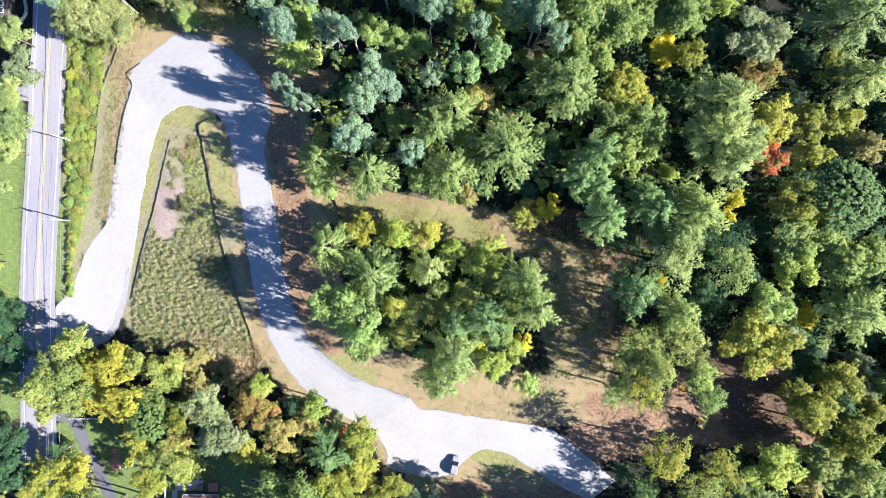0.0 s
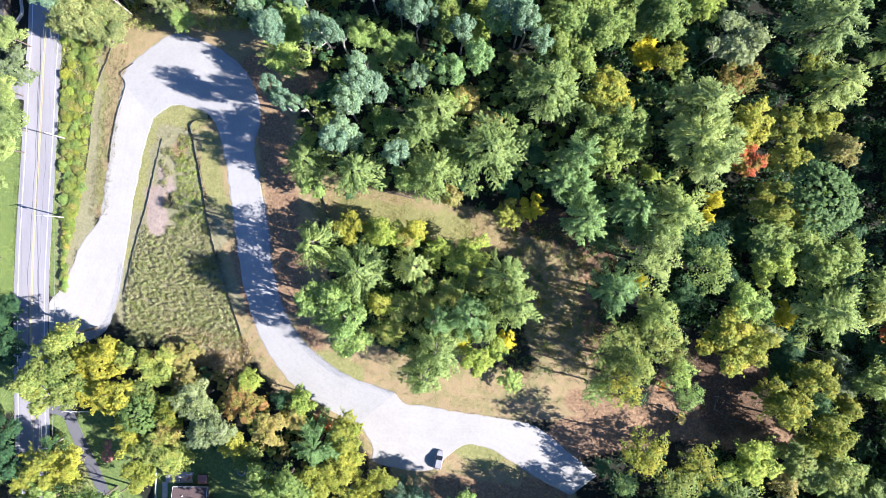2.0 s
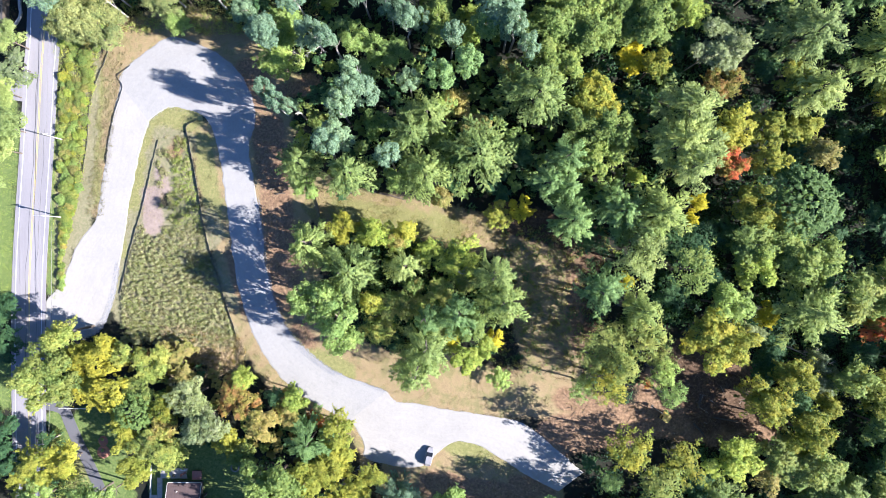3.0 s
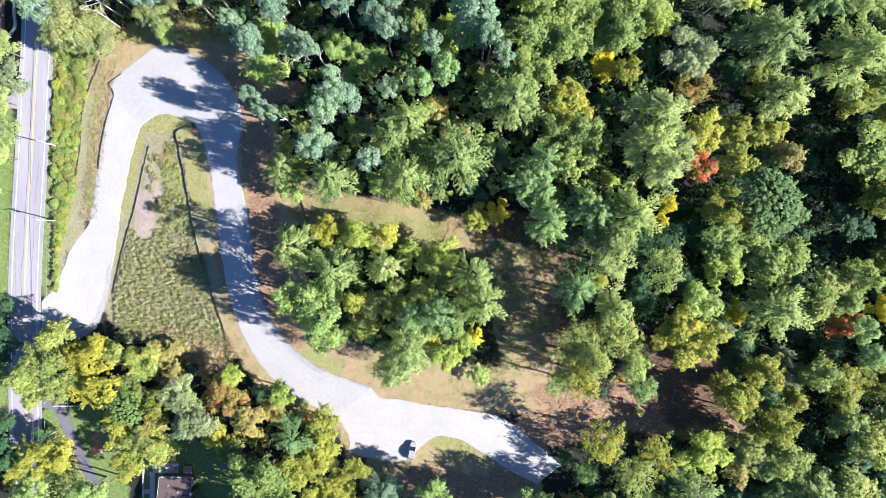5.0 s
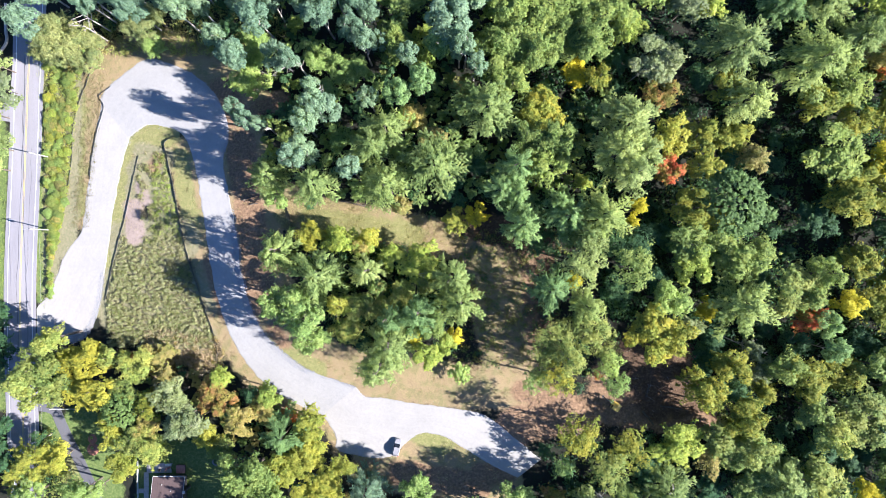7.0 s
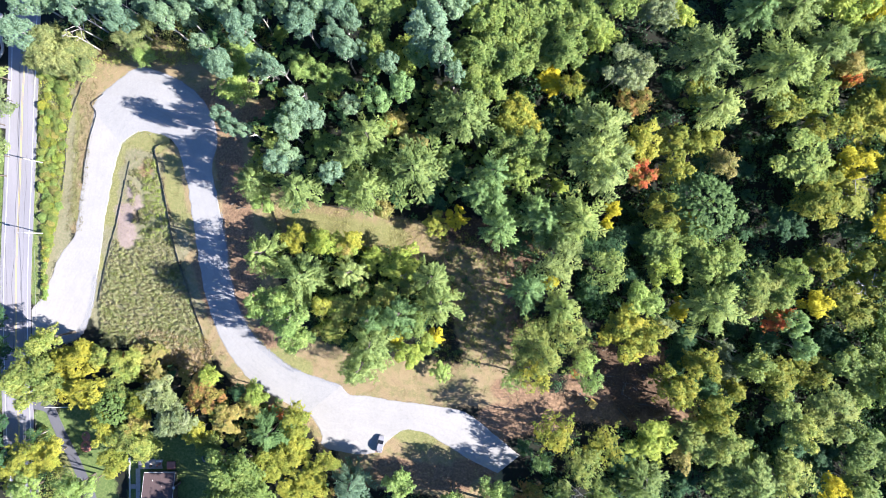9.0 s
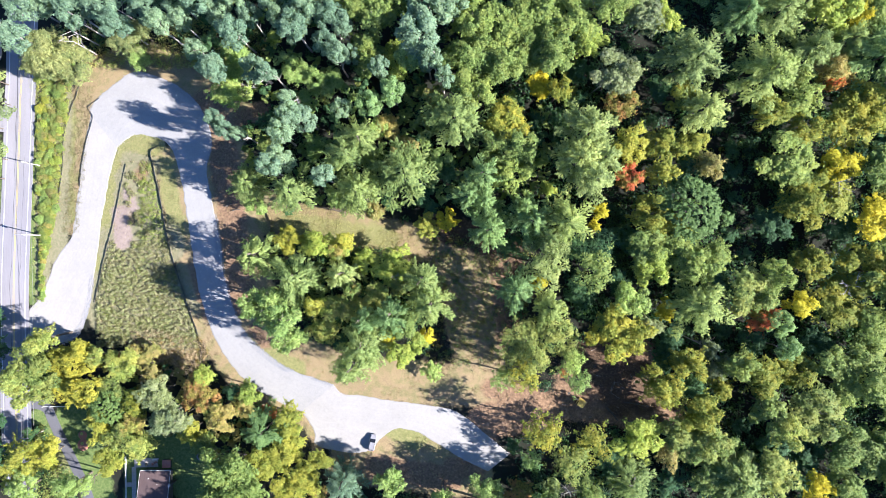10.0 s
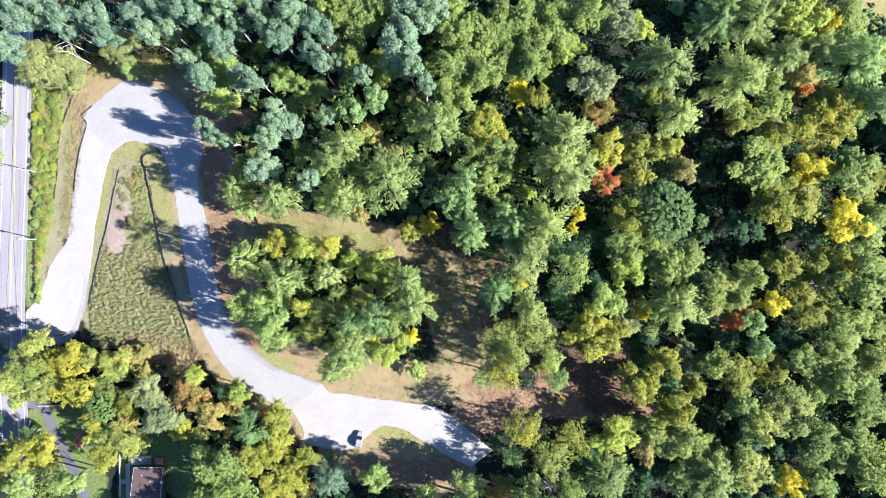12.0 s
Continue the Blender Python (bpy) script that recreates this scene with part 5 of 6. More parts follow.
# dry grass tufts on the verges
verge = lambda x, y: cover(DRY, np.array([x]), np.array([y]), 0.4)[0] > 0.5 and free_of_drive(x, y, 0.4)
west_verge = lambda x, y: (x < -105.5 or -95.9 < x < -93.0 and y > -14) and not (36 < y < 46 and x < -100)
scatter_cards("verge_grass", spots_in(2600, -120, -93, -62, 62, west_verge, 33), 12, 0.03, 0.2, 0.9, 0.065, LEAVES["lime"], "rough green grass along the road's verges", "grass", 33)
scatter_cards("verge_grass", spots_in(900, -120, -93, -62, 62, west_verge, 34), 10, 0.03, 0.2, 0.9, 0.065, LEAVES["sage"], "pale dry grass along the road's verges", "grass", 34)
PALE_STRAW = foliage("pale_straw", (0.275, 0.24, 0.135), (0.21, 0.21, 0.092), 0.45)
STRAW = foliage("straw", (0.21, 0.165, 0.10), (0.165, 0.145, 0.073), 0.4)
scatter_cards("dry_grass", spots_in(5200, -90, 40, -62, 62, verge, 11), 7, 0.02, 0.07, 0.7, 0.09, STRAW, "short straw-coloured dry grass on the mown verges", "grass", 11)
scatter_cards("dry_grass", spots_in(1100, -90, 40, -62, 62, verge, 12), 9, 0.02, 0.06, 0.8, 0.08, PALE_STRAW, "patchy green grass among dry stubble", "grass", 12)

strip = lambda x, y: cover([(-24, 11, 16, 3.5, 5.0)], np.array([x]), np.array([y]), 0.4)[0] > 0.5
scatter_cards("dry_grass", spots_in(2600, -30, 22, -4, 18, strip, 15), 9, 0.02, 0.14, 0.8, 0.085, PALE_STRAW, "pale straw and green tufts in the clearing", "grass", 15)
FALLEN = foliage("fallen_leaves", (0.090, 0.062, 0.036), (0.150, 0.108, 0.064), 0.5, clear=0.1)
floor_leaves = lambda x, y: 18 < x < 48 and -32 < y < 6 or 50 < x < 90 and -48 < y < -22
scatter_cards("fallen_leaves", spots_in(2600, 18, 90, -48, 6, floor_leaves, 16), 8, 0.03, 0.25, 0.9, 0.12, FALLEN, "brown fallen leaves and bracken on the wood floor", "leaf litter", 16)
scatter_cards("undergrowth", spots_in(420, 20, 46, -30, 6, grove, 17), 14, 0.15, 0.6, 0.7, 0.14, LEAVES["olive"], "sparse green ferns on the open wood floor", "undergrowth", 17)

# far woods beyond the lens, one joined mesh
def far_woods():
    rng = np.random.default_rng(77)
    vs, fs, base = [], [], 0
    for k in range(1250):
        # crowns from 900 on: a band added outside the view for shade
        x, y = (rng.uniform(-330, 380), rng.uniform(-300, 300)) if k < 900 else (rng.uniform(144, 190), rng.uniform(-110, 110))
        if -118 < x < 150 and -84 < y < 88 or -108 < x < -90:
            continue
        if x > 134 and 54 < y < 92 and x < 200:
            continue
        if x < -90 and abs(y) < 84 and rng.uniform() < 0.55:
            continue
        r, h = rng.uniform(3.5, 6), rng.uniform(11, 17)
        d = ball_ways(110, rng, -0.3)
        lump = 1 + 0.25 * np.sin(d[:, :1] * 5 + x) * np.cos(d[:, 1:2] * 6 + y)
        at = np.array([x, y, ground_z(x, y) + h * 0.66]) + d * np.array([r, r, h * 0.34]) * lump
        v, f = cards(at, d + rng.normal(0, 0.4, d.shape), 0.95, 0.7, rng)
        vs.append(v)
        fs.append(f + base)
        base += len(v)
    return raw("far_woods", np.vstack(vs), np.vstack(fs))


tagged(link("far_woods", far_woods(), LEAVES["olive"]), "mixed green woodland beyond the view, its east band for shade", "woods", kind="stuff")

# ---- loose stone along the drive's edges ----
def stones(count, edge, inner, width, size, seed, label):
    rng = np.random.default_rng(seed)
    bm = bmesh.new()
    bmesh.ops.create_icosphere(bm, subdivisions=1, radius=1.0)
    ball = np.array([v.co[:] for v in bm.verts])
    tri = np.array([[v.index for v in f.verts] for f in bm.faces])
    bm.free()
    k = rng.integers(0, len(edge) - 1, count)
    t = rng.uniform(0, 1, (count, 1))
    p = edge[k] * (1 - t) + edge[k + 1] * t
    q = inner[k] * (1 - t) + inner[k + 1] * t
    way = (q - p) / np.linalg.norm(q - p, axis=1)[:, None]
    p = p + way * (rng.uniform(-0.5, 1.0, (count, 1)) ** 1 * width)
    s = rng.uniform(0.5, 1.3, (count, 1, 1)) * size
    v = ball[None] * s * rng.uniform(0.7, 1.25, (count, 1, 3)) * rng.uniform(0.82, 1.15, (count, len(ball), 1)) * np.array([1, 1, 0.5])
    v[:, :, :2] += p[:, None, :]
    v[:, :, 2] += (ground_z(p[:, 0], p[:, 1]) + 0.05)[:, None]
    f = tri[None] + (np.arange(count) * len(ball))[:, None, None]
    tagged(link("loose_stone", raw("loose_stone", v.reshape(-1, 3), f.reshape(-1, 3)), STONE), label, "stones", kind="stuff")


(LL, LR), (HL, HR), (UL, UR), (PL, PR) = DRIVE
stones(3000, UL[9:116], UR[9:116], 1.5, 0.095, 1, "coarse grey crushed stone along the drive's shoulder")
stones(380, UL[110:154], UR[110:154], 0.8, 0.07, 2, "scattered pale stone at the drive's shoulder")
stones(900, LR[20:70], LL[20:70], 1.2, 0.13, 3, "band of grey stone edging the lower drive")
stones(700, HL[91:173], HR[91:173], 0.9, 0.08, 4, "loose stone round the outer bend")
stones(260, LR[9:41], LL[9:41], 1.6, 0.11, 5, "grey stone at the drive's mouth")

def spill(edge, inner, count, seed):
    """Fine gravel kicked over a rim: small eight-sided pieces."""
    rng = np.random.default_rng(seed)
    ball = np.array([(1, 0, 0), (-1, 0, 0), (0, 1, 0), (0, -1, 0), (0, 0, 1), (0, 0, -1)], dtype=float)
    tri = np.array([(0, 2, 4), (2, 1, 4), (1, 3, 4), (3, 0, 4), (2, 0, 5), (1, 2, 5), (3, 1, 5), (0, 3, 5)])
    k, t = rng.integers(0, len(edge) - 1, count), rng.uniform(0, 1, (count, 1))
    p = edge[k] * (1 - t) + edge[k + 1] * t
    way = inner[k] - edge[k]
    way /= np.linalg.norm(way, axis=1)[:, None]
    p = p - way * (rng.normal(0.1, 0.4, (count, 1)))
    v = ball[None] * rng.uniform(0.02, 0.07, (count, 1, 1)) * rng.uniform(0.7, 1.3, (count, 6, 1))
    v[:, :, :2] += p[:, None, :]
    v[:, :, 2] += (ground_z(p[:, 0], p[:, 1]) + 0.01)[:, None]
    f = tri[None] + (np.arange(count) * 6)[:, None, None]
    tagged(link("spilled_gravel", raw("spilled_gravel", v.reshape(-1, 3), f.reshape(-1, 3)), GRAVEL), "fine white gravel spilled along the drive's rim", "gravel", kind="stuff")


for k, (a, b) in enumerate(DRIVE):
    spill(a, b, 800, 40 + k)
    spill(b, a, 800, 50 + k)

# ---- silt fences ----
def silt_fence(line, label, seed, tall=0.62):
    dice = random.Random(seed)
    x0, y0 = line[0]
    fence = thing("silt_fence", x0, y0, label=label, category="fence", group="silt fences round the works")
    curve = spline(line, 12)
    wav = np.array([noise.noise((q[0] * 0.8, q[1] * 0.8, seed)) for q in curve]) * 0.12
    curve = offset_line(curve, wav)
    z = ground_z(curve[:, 0], curve[:, 1])
    high = tall + np.array([noise.noise((q[0] * 1.3, q[1] * 1.3, seed + 5)) for q in curve]) * 0.16
    lean = offset_line(curve, 0.35 * tall)
    lean2, curve2 = offset_line(lean, 0.05), offset_line(curve, 0.05)
    rows = np.stack([np.c_[curve, z - 0.05], np.c_[lean, z + high], np.c_[lean2, z + high], np.c_[curve2, z - 0.05]], 1) - np.array(fence.matrix_basis.translation)
    n = len(rows)
    i = np.arange(n - 1)[:, None] * 4
    faces = np.vstack([np.hstack([i + a, i + 4 + a, i + 4 + (a + 1) % 4, i + (a + 1) % 4]) for a in range(4)])
    link("fabric", raw("fabric", rows.reshape(-1, 3), faces), BLACK_CLOTH, fence)
    bm = bmesh.new()
    box(bm, 0, 0, 0.42, 0.05, 0.05, 1.0, 0.008)
    mesh = bpy.data.meshes.new("stake")
    bm.to_mesh(mesh)
    bm.free()
    for k in range(4, n, 5):
        at = Vector((*lean2[k], z[k])) - fence.matrix_basis.translation
        link("stake", mesh, STAKE, fence, at=Matrix.Translation(at) @ pose(0, 0, 0, dice.uniform(-8, 8), dice.uniform(-8, 8), dice.uniform(0, 90)))


silt_fence(SILT_FENCES["west"], "sagging black silt fence beside the lower drive", 1, 0.36)
silt_fence(SILT_FENCES["middle"], "long black silt fence along the weeds", 2)
silt_fence(SILT_FENCES["bank"], "black silt fence on the shrubby bank", 3, 0.4)
silt_fence(SILT_FENCES["bend"], "black silt fence at the gravel bend", 4, 0.34)
silt_fence(SILT_FENCES["grove"], "short black silt fence beside the grove", 5)

def loft(sections):
    """A closed skin over cross-sections, each a list of points."""
    bm = bmesh.new()
    rings = [[bm.verts.new(p) for p in s] for s in sections]
    k = len(rings[0])
    for a, b in zip(rings, rings[1:]):
        for j in range(k):
            bm.faces.new((a[j], a[(j + 1) % k], b[(j + 1) % k], b[j]))
    bm.faces.new(rings[0][::-1])
    bm.faces.new(rings[-1])
    bmesh.ops.recalc_face_normals(bm, faces=bm.faces)
    return bm


# ---- utility poles and cables ----
POLES = [(-92.4, 86, 0), (-92.4, 27.3, 0), (-92.5, 7.3, 1), (-92.6, -49.0, 0), (-91.5, -100, 0)]
for x, y, can in POLES:
    pole = thing("utility_pole", x, y, label="silvered wooden utility pole at the roadside" + (" with transformer" if can else ""), category="utility pole", group="roadside poles")
    part("shaft", tube(bmesh.new(), (0, 0, -0.2), (0, 0, 8.6), 0.17, 0.11, 12), POLE_WOOD, pole)
    part("crossarm", box(bmesh.new(), 0, 0.14, 8.1, 2.0, 0.1, 0.12, 0.01), POLE_WOOD, pole)
    for s in (-0.85, -0.35, 0.85):
        bm = bmesh.new()
        tube(bm, (s, 0.14, 8.16), (s, 0.14, 8.3), 0.045, 0.06, 8)
        tube(bm, (s, 0.14, 8.3), (s, 0.14, 8.36), 0.035, 0.02, 8)
        part("insulator", bm, GALVANISED, pole)
    if can:
        bm = bmesh.new()
        tube(bm, (-0.45, 0, 6.5), (-0.45, 0, 7.35), 0.26, 0.26, 16)
        tube(bm, (-0.45, 0, 7.35), (-0.45, 0, 7.45), 0.28, 0.12, 16)
        part("transformer", bm, GALVANISED, pole, "pale grey transformer can")
        bm = bmesh.new()
        tube(bm, (0, 0, 7.6), (-2.0, 0, 7.9), 0.03, 0.03, 6)
        box(bm, -2.2, 0, 7.88, 0.5, 0.2, 0.12, 0.03)
        part("lamp_arm", bm, GALVANISED, pole, "street lamp arm over the road")


def cable(a, b, sag, radius=0.022):
    a, b = Vector(a), Vector(b)
    rings = []
    for k in range(13):
        p = a.lerp(b, k / 12) - Vector((0, 0, sag * 4 * (k / 12) * (1 - k / 12)))
        rings.append([p + Vector((radius * math.cos(q), 0, radius * math.sin(q))) for q in (0, 1.571, 3.142, 4.712)])
    tagged(part("overhead_cable", loft(rings), CABLE), "thin dark overhead cable slung between roadside poles", "cable", "overhead cables")


for (xa, ya, _), (xb, yb, _) in zip(POLES, POLES[1:]):
    za, zb = ground_z(xa, ya), ground_z(xb, yb)
    for s in (-0.85, -0.35, 0.85):
        cable((xa + s, ya + 0.14, za + 8.36), (xb + s, yb + 0.14, zb + 8.36), abs(ya - yb) * 0.008)
    cable((xa + 0.2, ya, za + 5.2), (xb + 0.2, yb, zb + 5.2), abs(ya - yb) * 0.01, 0.035)

# ---- parked car ----
CAR_PAINT = plain("pale_silver_car_paint", (0.198, 0.191, 0.198), (0.238, 0.231, 0.238), 1.5, 0.3, 0.3)
GLASS = plain("dark_car_glass", (0.008, 0.009, 0.011), (0.013, 0.015, 0.017), 2, 0.06)
TYRE = plain("black_tyre_rubber", (0.010, 0.010, 0.011), (0.023, 0.023, 0.023), 6, 0.9)
RIM = plain("grey_alloy_rim", (0.231, 0.231, 0.238), (0.330, 0.330, 0.330), 6, 0.35, 0.8)
LAMP_RED = plain("red_tail_lamp", (0.231, 0.013, 0.013), (0.330, 0.020, 0.020), 6, 0.2)
LAMP_CLEAR = plain("clear_head_lamp", (0.396, 0.396, 0.409), (0.495, 0.495, 0.508), 6, 0.1)


def rounded(y, half, low, high, corner=0.16):
    c = corner
    return [(-half, y, low), (half, y, low), (half, y, high - c), (half - c, y, high), (-half + c, y, high), (-half, y, high - c)]


def car(x, y, turn, label):
    c = thing("car", x, y, ground_z(x, y) + 0.10, turn, label, "car")
    body = loft([rounded(-2.35, 0.55, 0.40, 0.70), rounded(-2.22, 0.80, 0.30, 0.84), rounded(-1.85, 0.93, 0.25, 0.90), rounded(-1.0, 0.97, 0.22, 0.92), rounded(0.9, 0.97, 0.22, 0.90),
                 rounded(1.7, 0.93, 0.25, 0.82), rounded(2.12, 0.80, 0.28, 0.72), rounded(2.32, 0.52, 0.36, 0.62)])
    bmesh.ops.bevel(body, geom=[e for e in body.edges], offset=0.035, segments=2, affect="EDGES")
    shell = part("body", body, CAR_PAINT, c)
    cabin = loft([rounded(-2.1, 0.66, 0.84, 0.92, 0.06), rounded(-1.5, 0.72, 0.84, 1.34, 0.16), rounded(-0.4, 0.74, 0.84, 1.42, 0.16), rounded(0.25, 0.72, 0.84, 1.36, 0.16), rounded(1.15, 0.78, 0.84, 0.92, 0.06)])
    part("cabin_glass", cabin, GLASS, c, "dark tinted windows")
    roof = loft([rounded(-1.95, 0.58, 0.98, 1.06, 0.04), rounded(-1.55, 0.64, 1.30, 1.40, 0.05), rounded(-0.5, 0.68, 1.37, 1.47, 0.05), rounded(0.12, 0.66, 1.34, 1.43, 0.05), rounded(0.28, 0.62, 1.30, 1.38, 0.04)])
    part("roof", roof, CAR_PAINT, c)
    part("bonnet", loft([rounded(1.1, 0.80, 0.84, 0.93, 0.03), rounded(1.6, 0.78, 0.80, 0.88, 0.03), rounded(2.08, 0.64, 0.68, 0.77, 0.03)]), CAR_PAINT, shell)
    for s in (-1, 1):
        part("mirror", box(bmesh.new(), s * 1.02, 0.75, 0.95, 0.2, 0.1, 0.14, 0.03), CAR_PAINT, c)
        part("headlamp", box(bmesh.new(), s * 0.66, 2.08, 0.62, 0.3, 0.16, 0.14, 0.03), LAMP_CLEAR, c)
        part("tail_lamp", box(bmesh.new(), s * 0.74, -2.18, 0.72, 0.2, 0.12, 0.26, 0.03), LAMP_RED, c)
        part("roof_rail", box(bmesh.new(), s * 0.6, -0.65, 1.46, 0.04, 1.2, 0.04, 0.01), GALVANISED, c)
        for w in (-1.38, 1.38):
            wheel = part("wheel", tube(bmesh.new(), (s * 0.70, w, 0.33), (s * 0.94, w, 0.33), 0.33, 0.33, 20), TYRE, c)
            part("rim", tube(bmesh.new(), (s * 0.90, w, 0.33), (s * 0.955, w, 0.33), 0.21, 0.2, 14), RIM, wheel)


car(3.0, -51.1, -13, "pale silver parked car on the gravel turning area")

# ---- small yellow excavator in the bare clearing ----
DIGGER = plain("yellow_machine_paint", (0.363, 0.238, 0.033), (0.449, 0.304, 0.053), 2, 0.45)
STEEL = plain("dark_worn_steel", (0.026, 0.025, 0.023), (0.066, 0.063, 0.059), 5, 0.5, 0.6)
digger = thing("excavator", 59.4, -39.6, turn=55, label="small yellow tracked excavator on bare soil", category="excavator")
for s in (-0.75, 0.75):
    bm = box(bmesh.new(), s, 0, 0.32, 0.4, 2.4, 0.6, 0.2)
    part("track", bm, TYRE, digger)
part("turntable", tube(bmesh.new(), (0, 0, 0.5), (0, 0, 0.8), 0.6, 0.6, 18), STEEL, digger)
part("counterweight", loft([[(-0.9, -1.25, 0.8), (0.9, -1.25, 0.8), (0.9, -1.25, 1.5), (-0.9, -1.25, 1.5)], [(-1.05, -0.5, 0.8), (1.05, -0.5, 0.8), (1.05, -0.5, 1.7), (-1.05, -0.5, 1.7)],
      [(-1.0, 0.9, 0.8), (1.0, 0.9, 0.8), (1.0, 0.9, 1.3), (-1.0, 0.9, 1.3)]]), DIGGER, digger)
cab = part("cab", box(bmesh.new(), -0.5, 0.25, 1.85, 0.9, 1.3, 1.1, 0.08), GLASS, digger, "glazed operator's cab")
part("cab_roof", box(bmesh.new(), -0.5, 0.25, 2.44, 1.0, 1.4, 0.1, 0.04), DIGGER, cab)
bm = bmesh.new()
tube(bm, (0.25, 0.8, 1.2), (0.25, 2.2, 2.6), 0.18, 0.16, 6)
tube(bm, (0.25, 2.2, 2.6), (0.25, 3.4, 2.3), 0.16, 0.13, 6)
part("boom", bm, STEEL, digger)
part("dipper", tube(bmesh.new(), (0.25, 3.4, 2.35), (0.25, 3.9, 0.9), 0.13, 0.1, 6), STEEL, digger)
part("bucket", loft([[(-0.15, 3.6, 0.9), (0.65, 3.6, 0.9), (0.65, 4.1, 0.9), (-0.15, 4.1, 0.9)], [(-0.1, 3.5, 0.35), (0.6, 3.5, 0.35), (0.6, 3.9, 0.25), (-0.1, 3.9, 0.25)]]), STEEL, digger)

# ---- dead wood ----
DEAD = plain("bleached_dead_wood", (0.198, 0.178, 0.158), (0.304, 0.284, 0.257), 5, 0.85, relief=0.01, stretch=(1, 1, 0.2))
DARK_LOG = plain("dark_damp_log", (0.033, 0.025, 0.018), (0.073, 0.056, 0.040), 4, 0.9, relief=0.02)


def dead_tree(x, y, h, tilt, turn, seed, forks=12, rise=0.5):
    dice = random.Random(seed)
    tree = thing("dead_tree", x, y, turn=turn, label="bare bleached dead tree with broken branches", category="tree", group="dead trees")
    lean = pose(0, 0, 0, tilt, 0, 0)
    part("trunk", tube(bmesh.new(), lean @ Vector((0, 0, -0.2)), lean @ Vector((0, 0, h)), h * 0.017, h * 0.005, 8), DEAD, tree)
    for k in range(forks):
        s = dice.uniform(0.45, 0.98) * h
        a, l = dice.uniform(0, 6.28), h * dice.uniform(0.12, 0.3)
        bm = bmesh.new()
        p = lean @ Vector((0, 0, s))
        q = p + Vector((math.cos(a) * l, math.sin(a) * l, l * rise))
        tube(bm, p, q, h * 0.006, h * 0.002, 5)
        for j in range(3):
            u = p.lerp(q, dice.uniform(0.4, 0.9))
            b = a + dice.uniform(-1, 1)
            tube(bm, u, u + Vector((math.cos(b) * l * 0.4, math.sin(b) * l * 0.4, l * 0.2)), h * 0.003, h * 0.001, 4)
        part("branch", bm, DEAD, tree)


for k, (x, y, h, tilt, turn) in enumerate([(-29, 47.5, 8, 12, 20), (63, 43, 10, 18, 120), (85, -21, 11, 40, 60), (72, -56, 9, 20, 0), (-12.5, -56, 6, 40, 200), (9.5, -4, 8, 10, 0),
                                            (53, -61, 9, 15, 90), (124, -7, 14, 8, 30), (121.5, 15.5, 14, 8, 200), (20, 19, 11, 35, 250),
                                            (-81, 52.8, 5, 35, 40), (-24, 49, 12, 10, 15)]):
    dead_tree(x, y, h, tilt, turn, k)
for k, (x, y, h, tilt, turn) in enumerate([(-74.7, 61.5, 14, 4, 35), (-75.7, 59, 13, 6, 60), (-73, 63.8, 15, 4, 40), (-64.2, 68.4, 13, 5, 20)]):
    dead_tree(x, y, h, tilt, turn, 30 + k, 4, 1.6)


def log(x, y, length, radius, turn, mat, label):
    g = thing("log", x, y, turn=turn, label=label, category="log", group="fallen logs")
    bm = bmesh.new()
    tube(bm, (-length / 2, 0, radius * 0.8), (0, 0.12, radius * 0.85), radius, radius * 0.85, 9)
    tube(bm, (0, 0.12, radius * 0.85), (length / 2, -0.05, radius * 0.8), radius * 0.85, radius * 0.6, 9)
    part("stem", bm, mat, g)
    part("branch_stub", tube(bmesh.new(), (length * 0.15, 0.1, radius), (length * 0.28, 0.7, radius * 1.6), radius * 0.4, radius * 0.15, 6), mat, g)


log(-36.2, 15.2, 3.6, 0.28, 18, DARK_LOG, "dark fallen log on the dry grass")
log(-35.0, 13.6, 2.2, 0.2, 8, DARK_LOG, "short dark log on the dry grass")
log(-7, 13.0, 9, 0.25, -14, DARK_LOG, "long dark fallen trunk at the wood's edge")
log(-17.5, 13.8, 4, 0.2, -16, DARK_LOG, "dark log at the wood's edge")
log(-3, 1.2, 7.5, 0.17, -18, DEAD, "bleached fallen trunk inside the grove")
log(60, -33, 5, 0.22, 60, DARK_LOG, "dark felled log on bare soil")
log(75, -40.5, 8, 0.2, -10, DARK_LOG, "long felled trunk across the clearing")
log(80, -44, 6, 0.18, 15, DARK_LOG, "dark felled trunk beside the clearing")
log(68, -43, 4.5, 0.25, -50, DARK_LOG, "stacked dark log in the clearing")
log(68, -36, 3.2, 0.3, 75, DARK_LOG, "short thick log in the clearing")

def debris(count, x0, x1, y0, y1, mat, label, seed):
    rng = random.Random(seed)
    bm = bmesh.new()
    for _ in range(count):
        x, y = rng.uniform(x0, x1), rng.uniform(y0, y1)
        a, l, r = rng.gauss(-0.2, 0.7), rng.uniform(0.5, 2.8), rng.uniform(0.02, 0.06)
        z = ground_z(x, y)
        tube(bm, (x, y, z + r), (x + math.cos(a) * l, y + math.sin(a) * l, z + r + rng.uniform(0, 0.3)), r, r * 0.4, 4)
    tagged(part("fallen_branches", bm, mat), label, "branches", kind="stuff")


debris(110, 52, 86, -46, -24, DARK_LOG, "dark felled branches strewn over bare soil", 1)
debris(34, 54, 86, -46, -24, DEAD, "pale broken sticks strewn over bare soil", 2)
debris(120, 22, 42, -30, 5, DARK_LOG, "dark fallen sticks on the open wood floor", 3)
debris(70, 34, 52, -46, -34, DARK_LOG, "dark fallen sticks beside the gravel", 4)

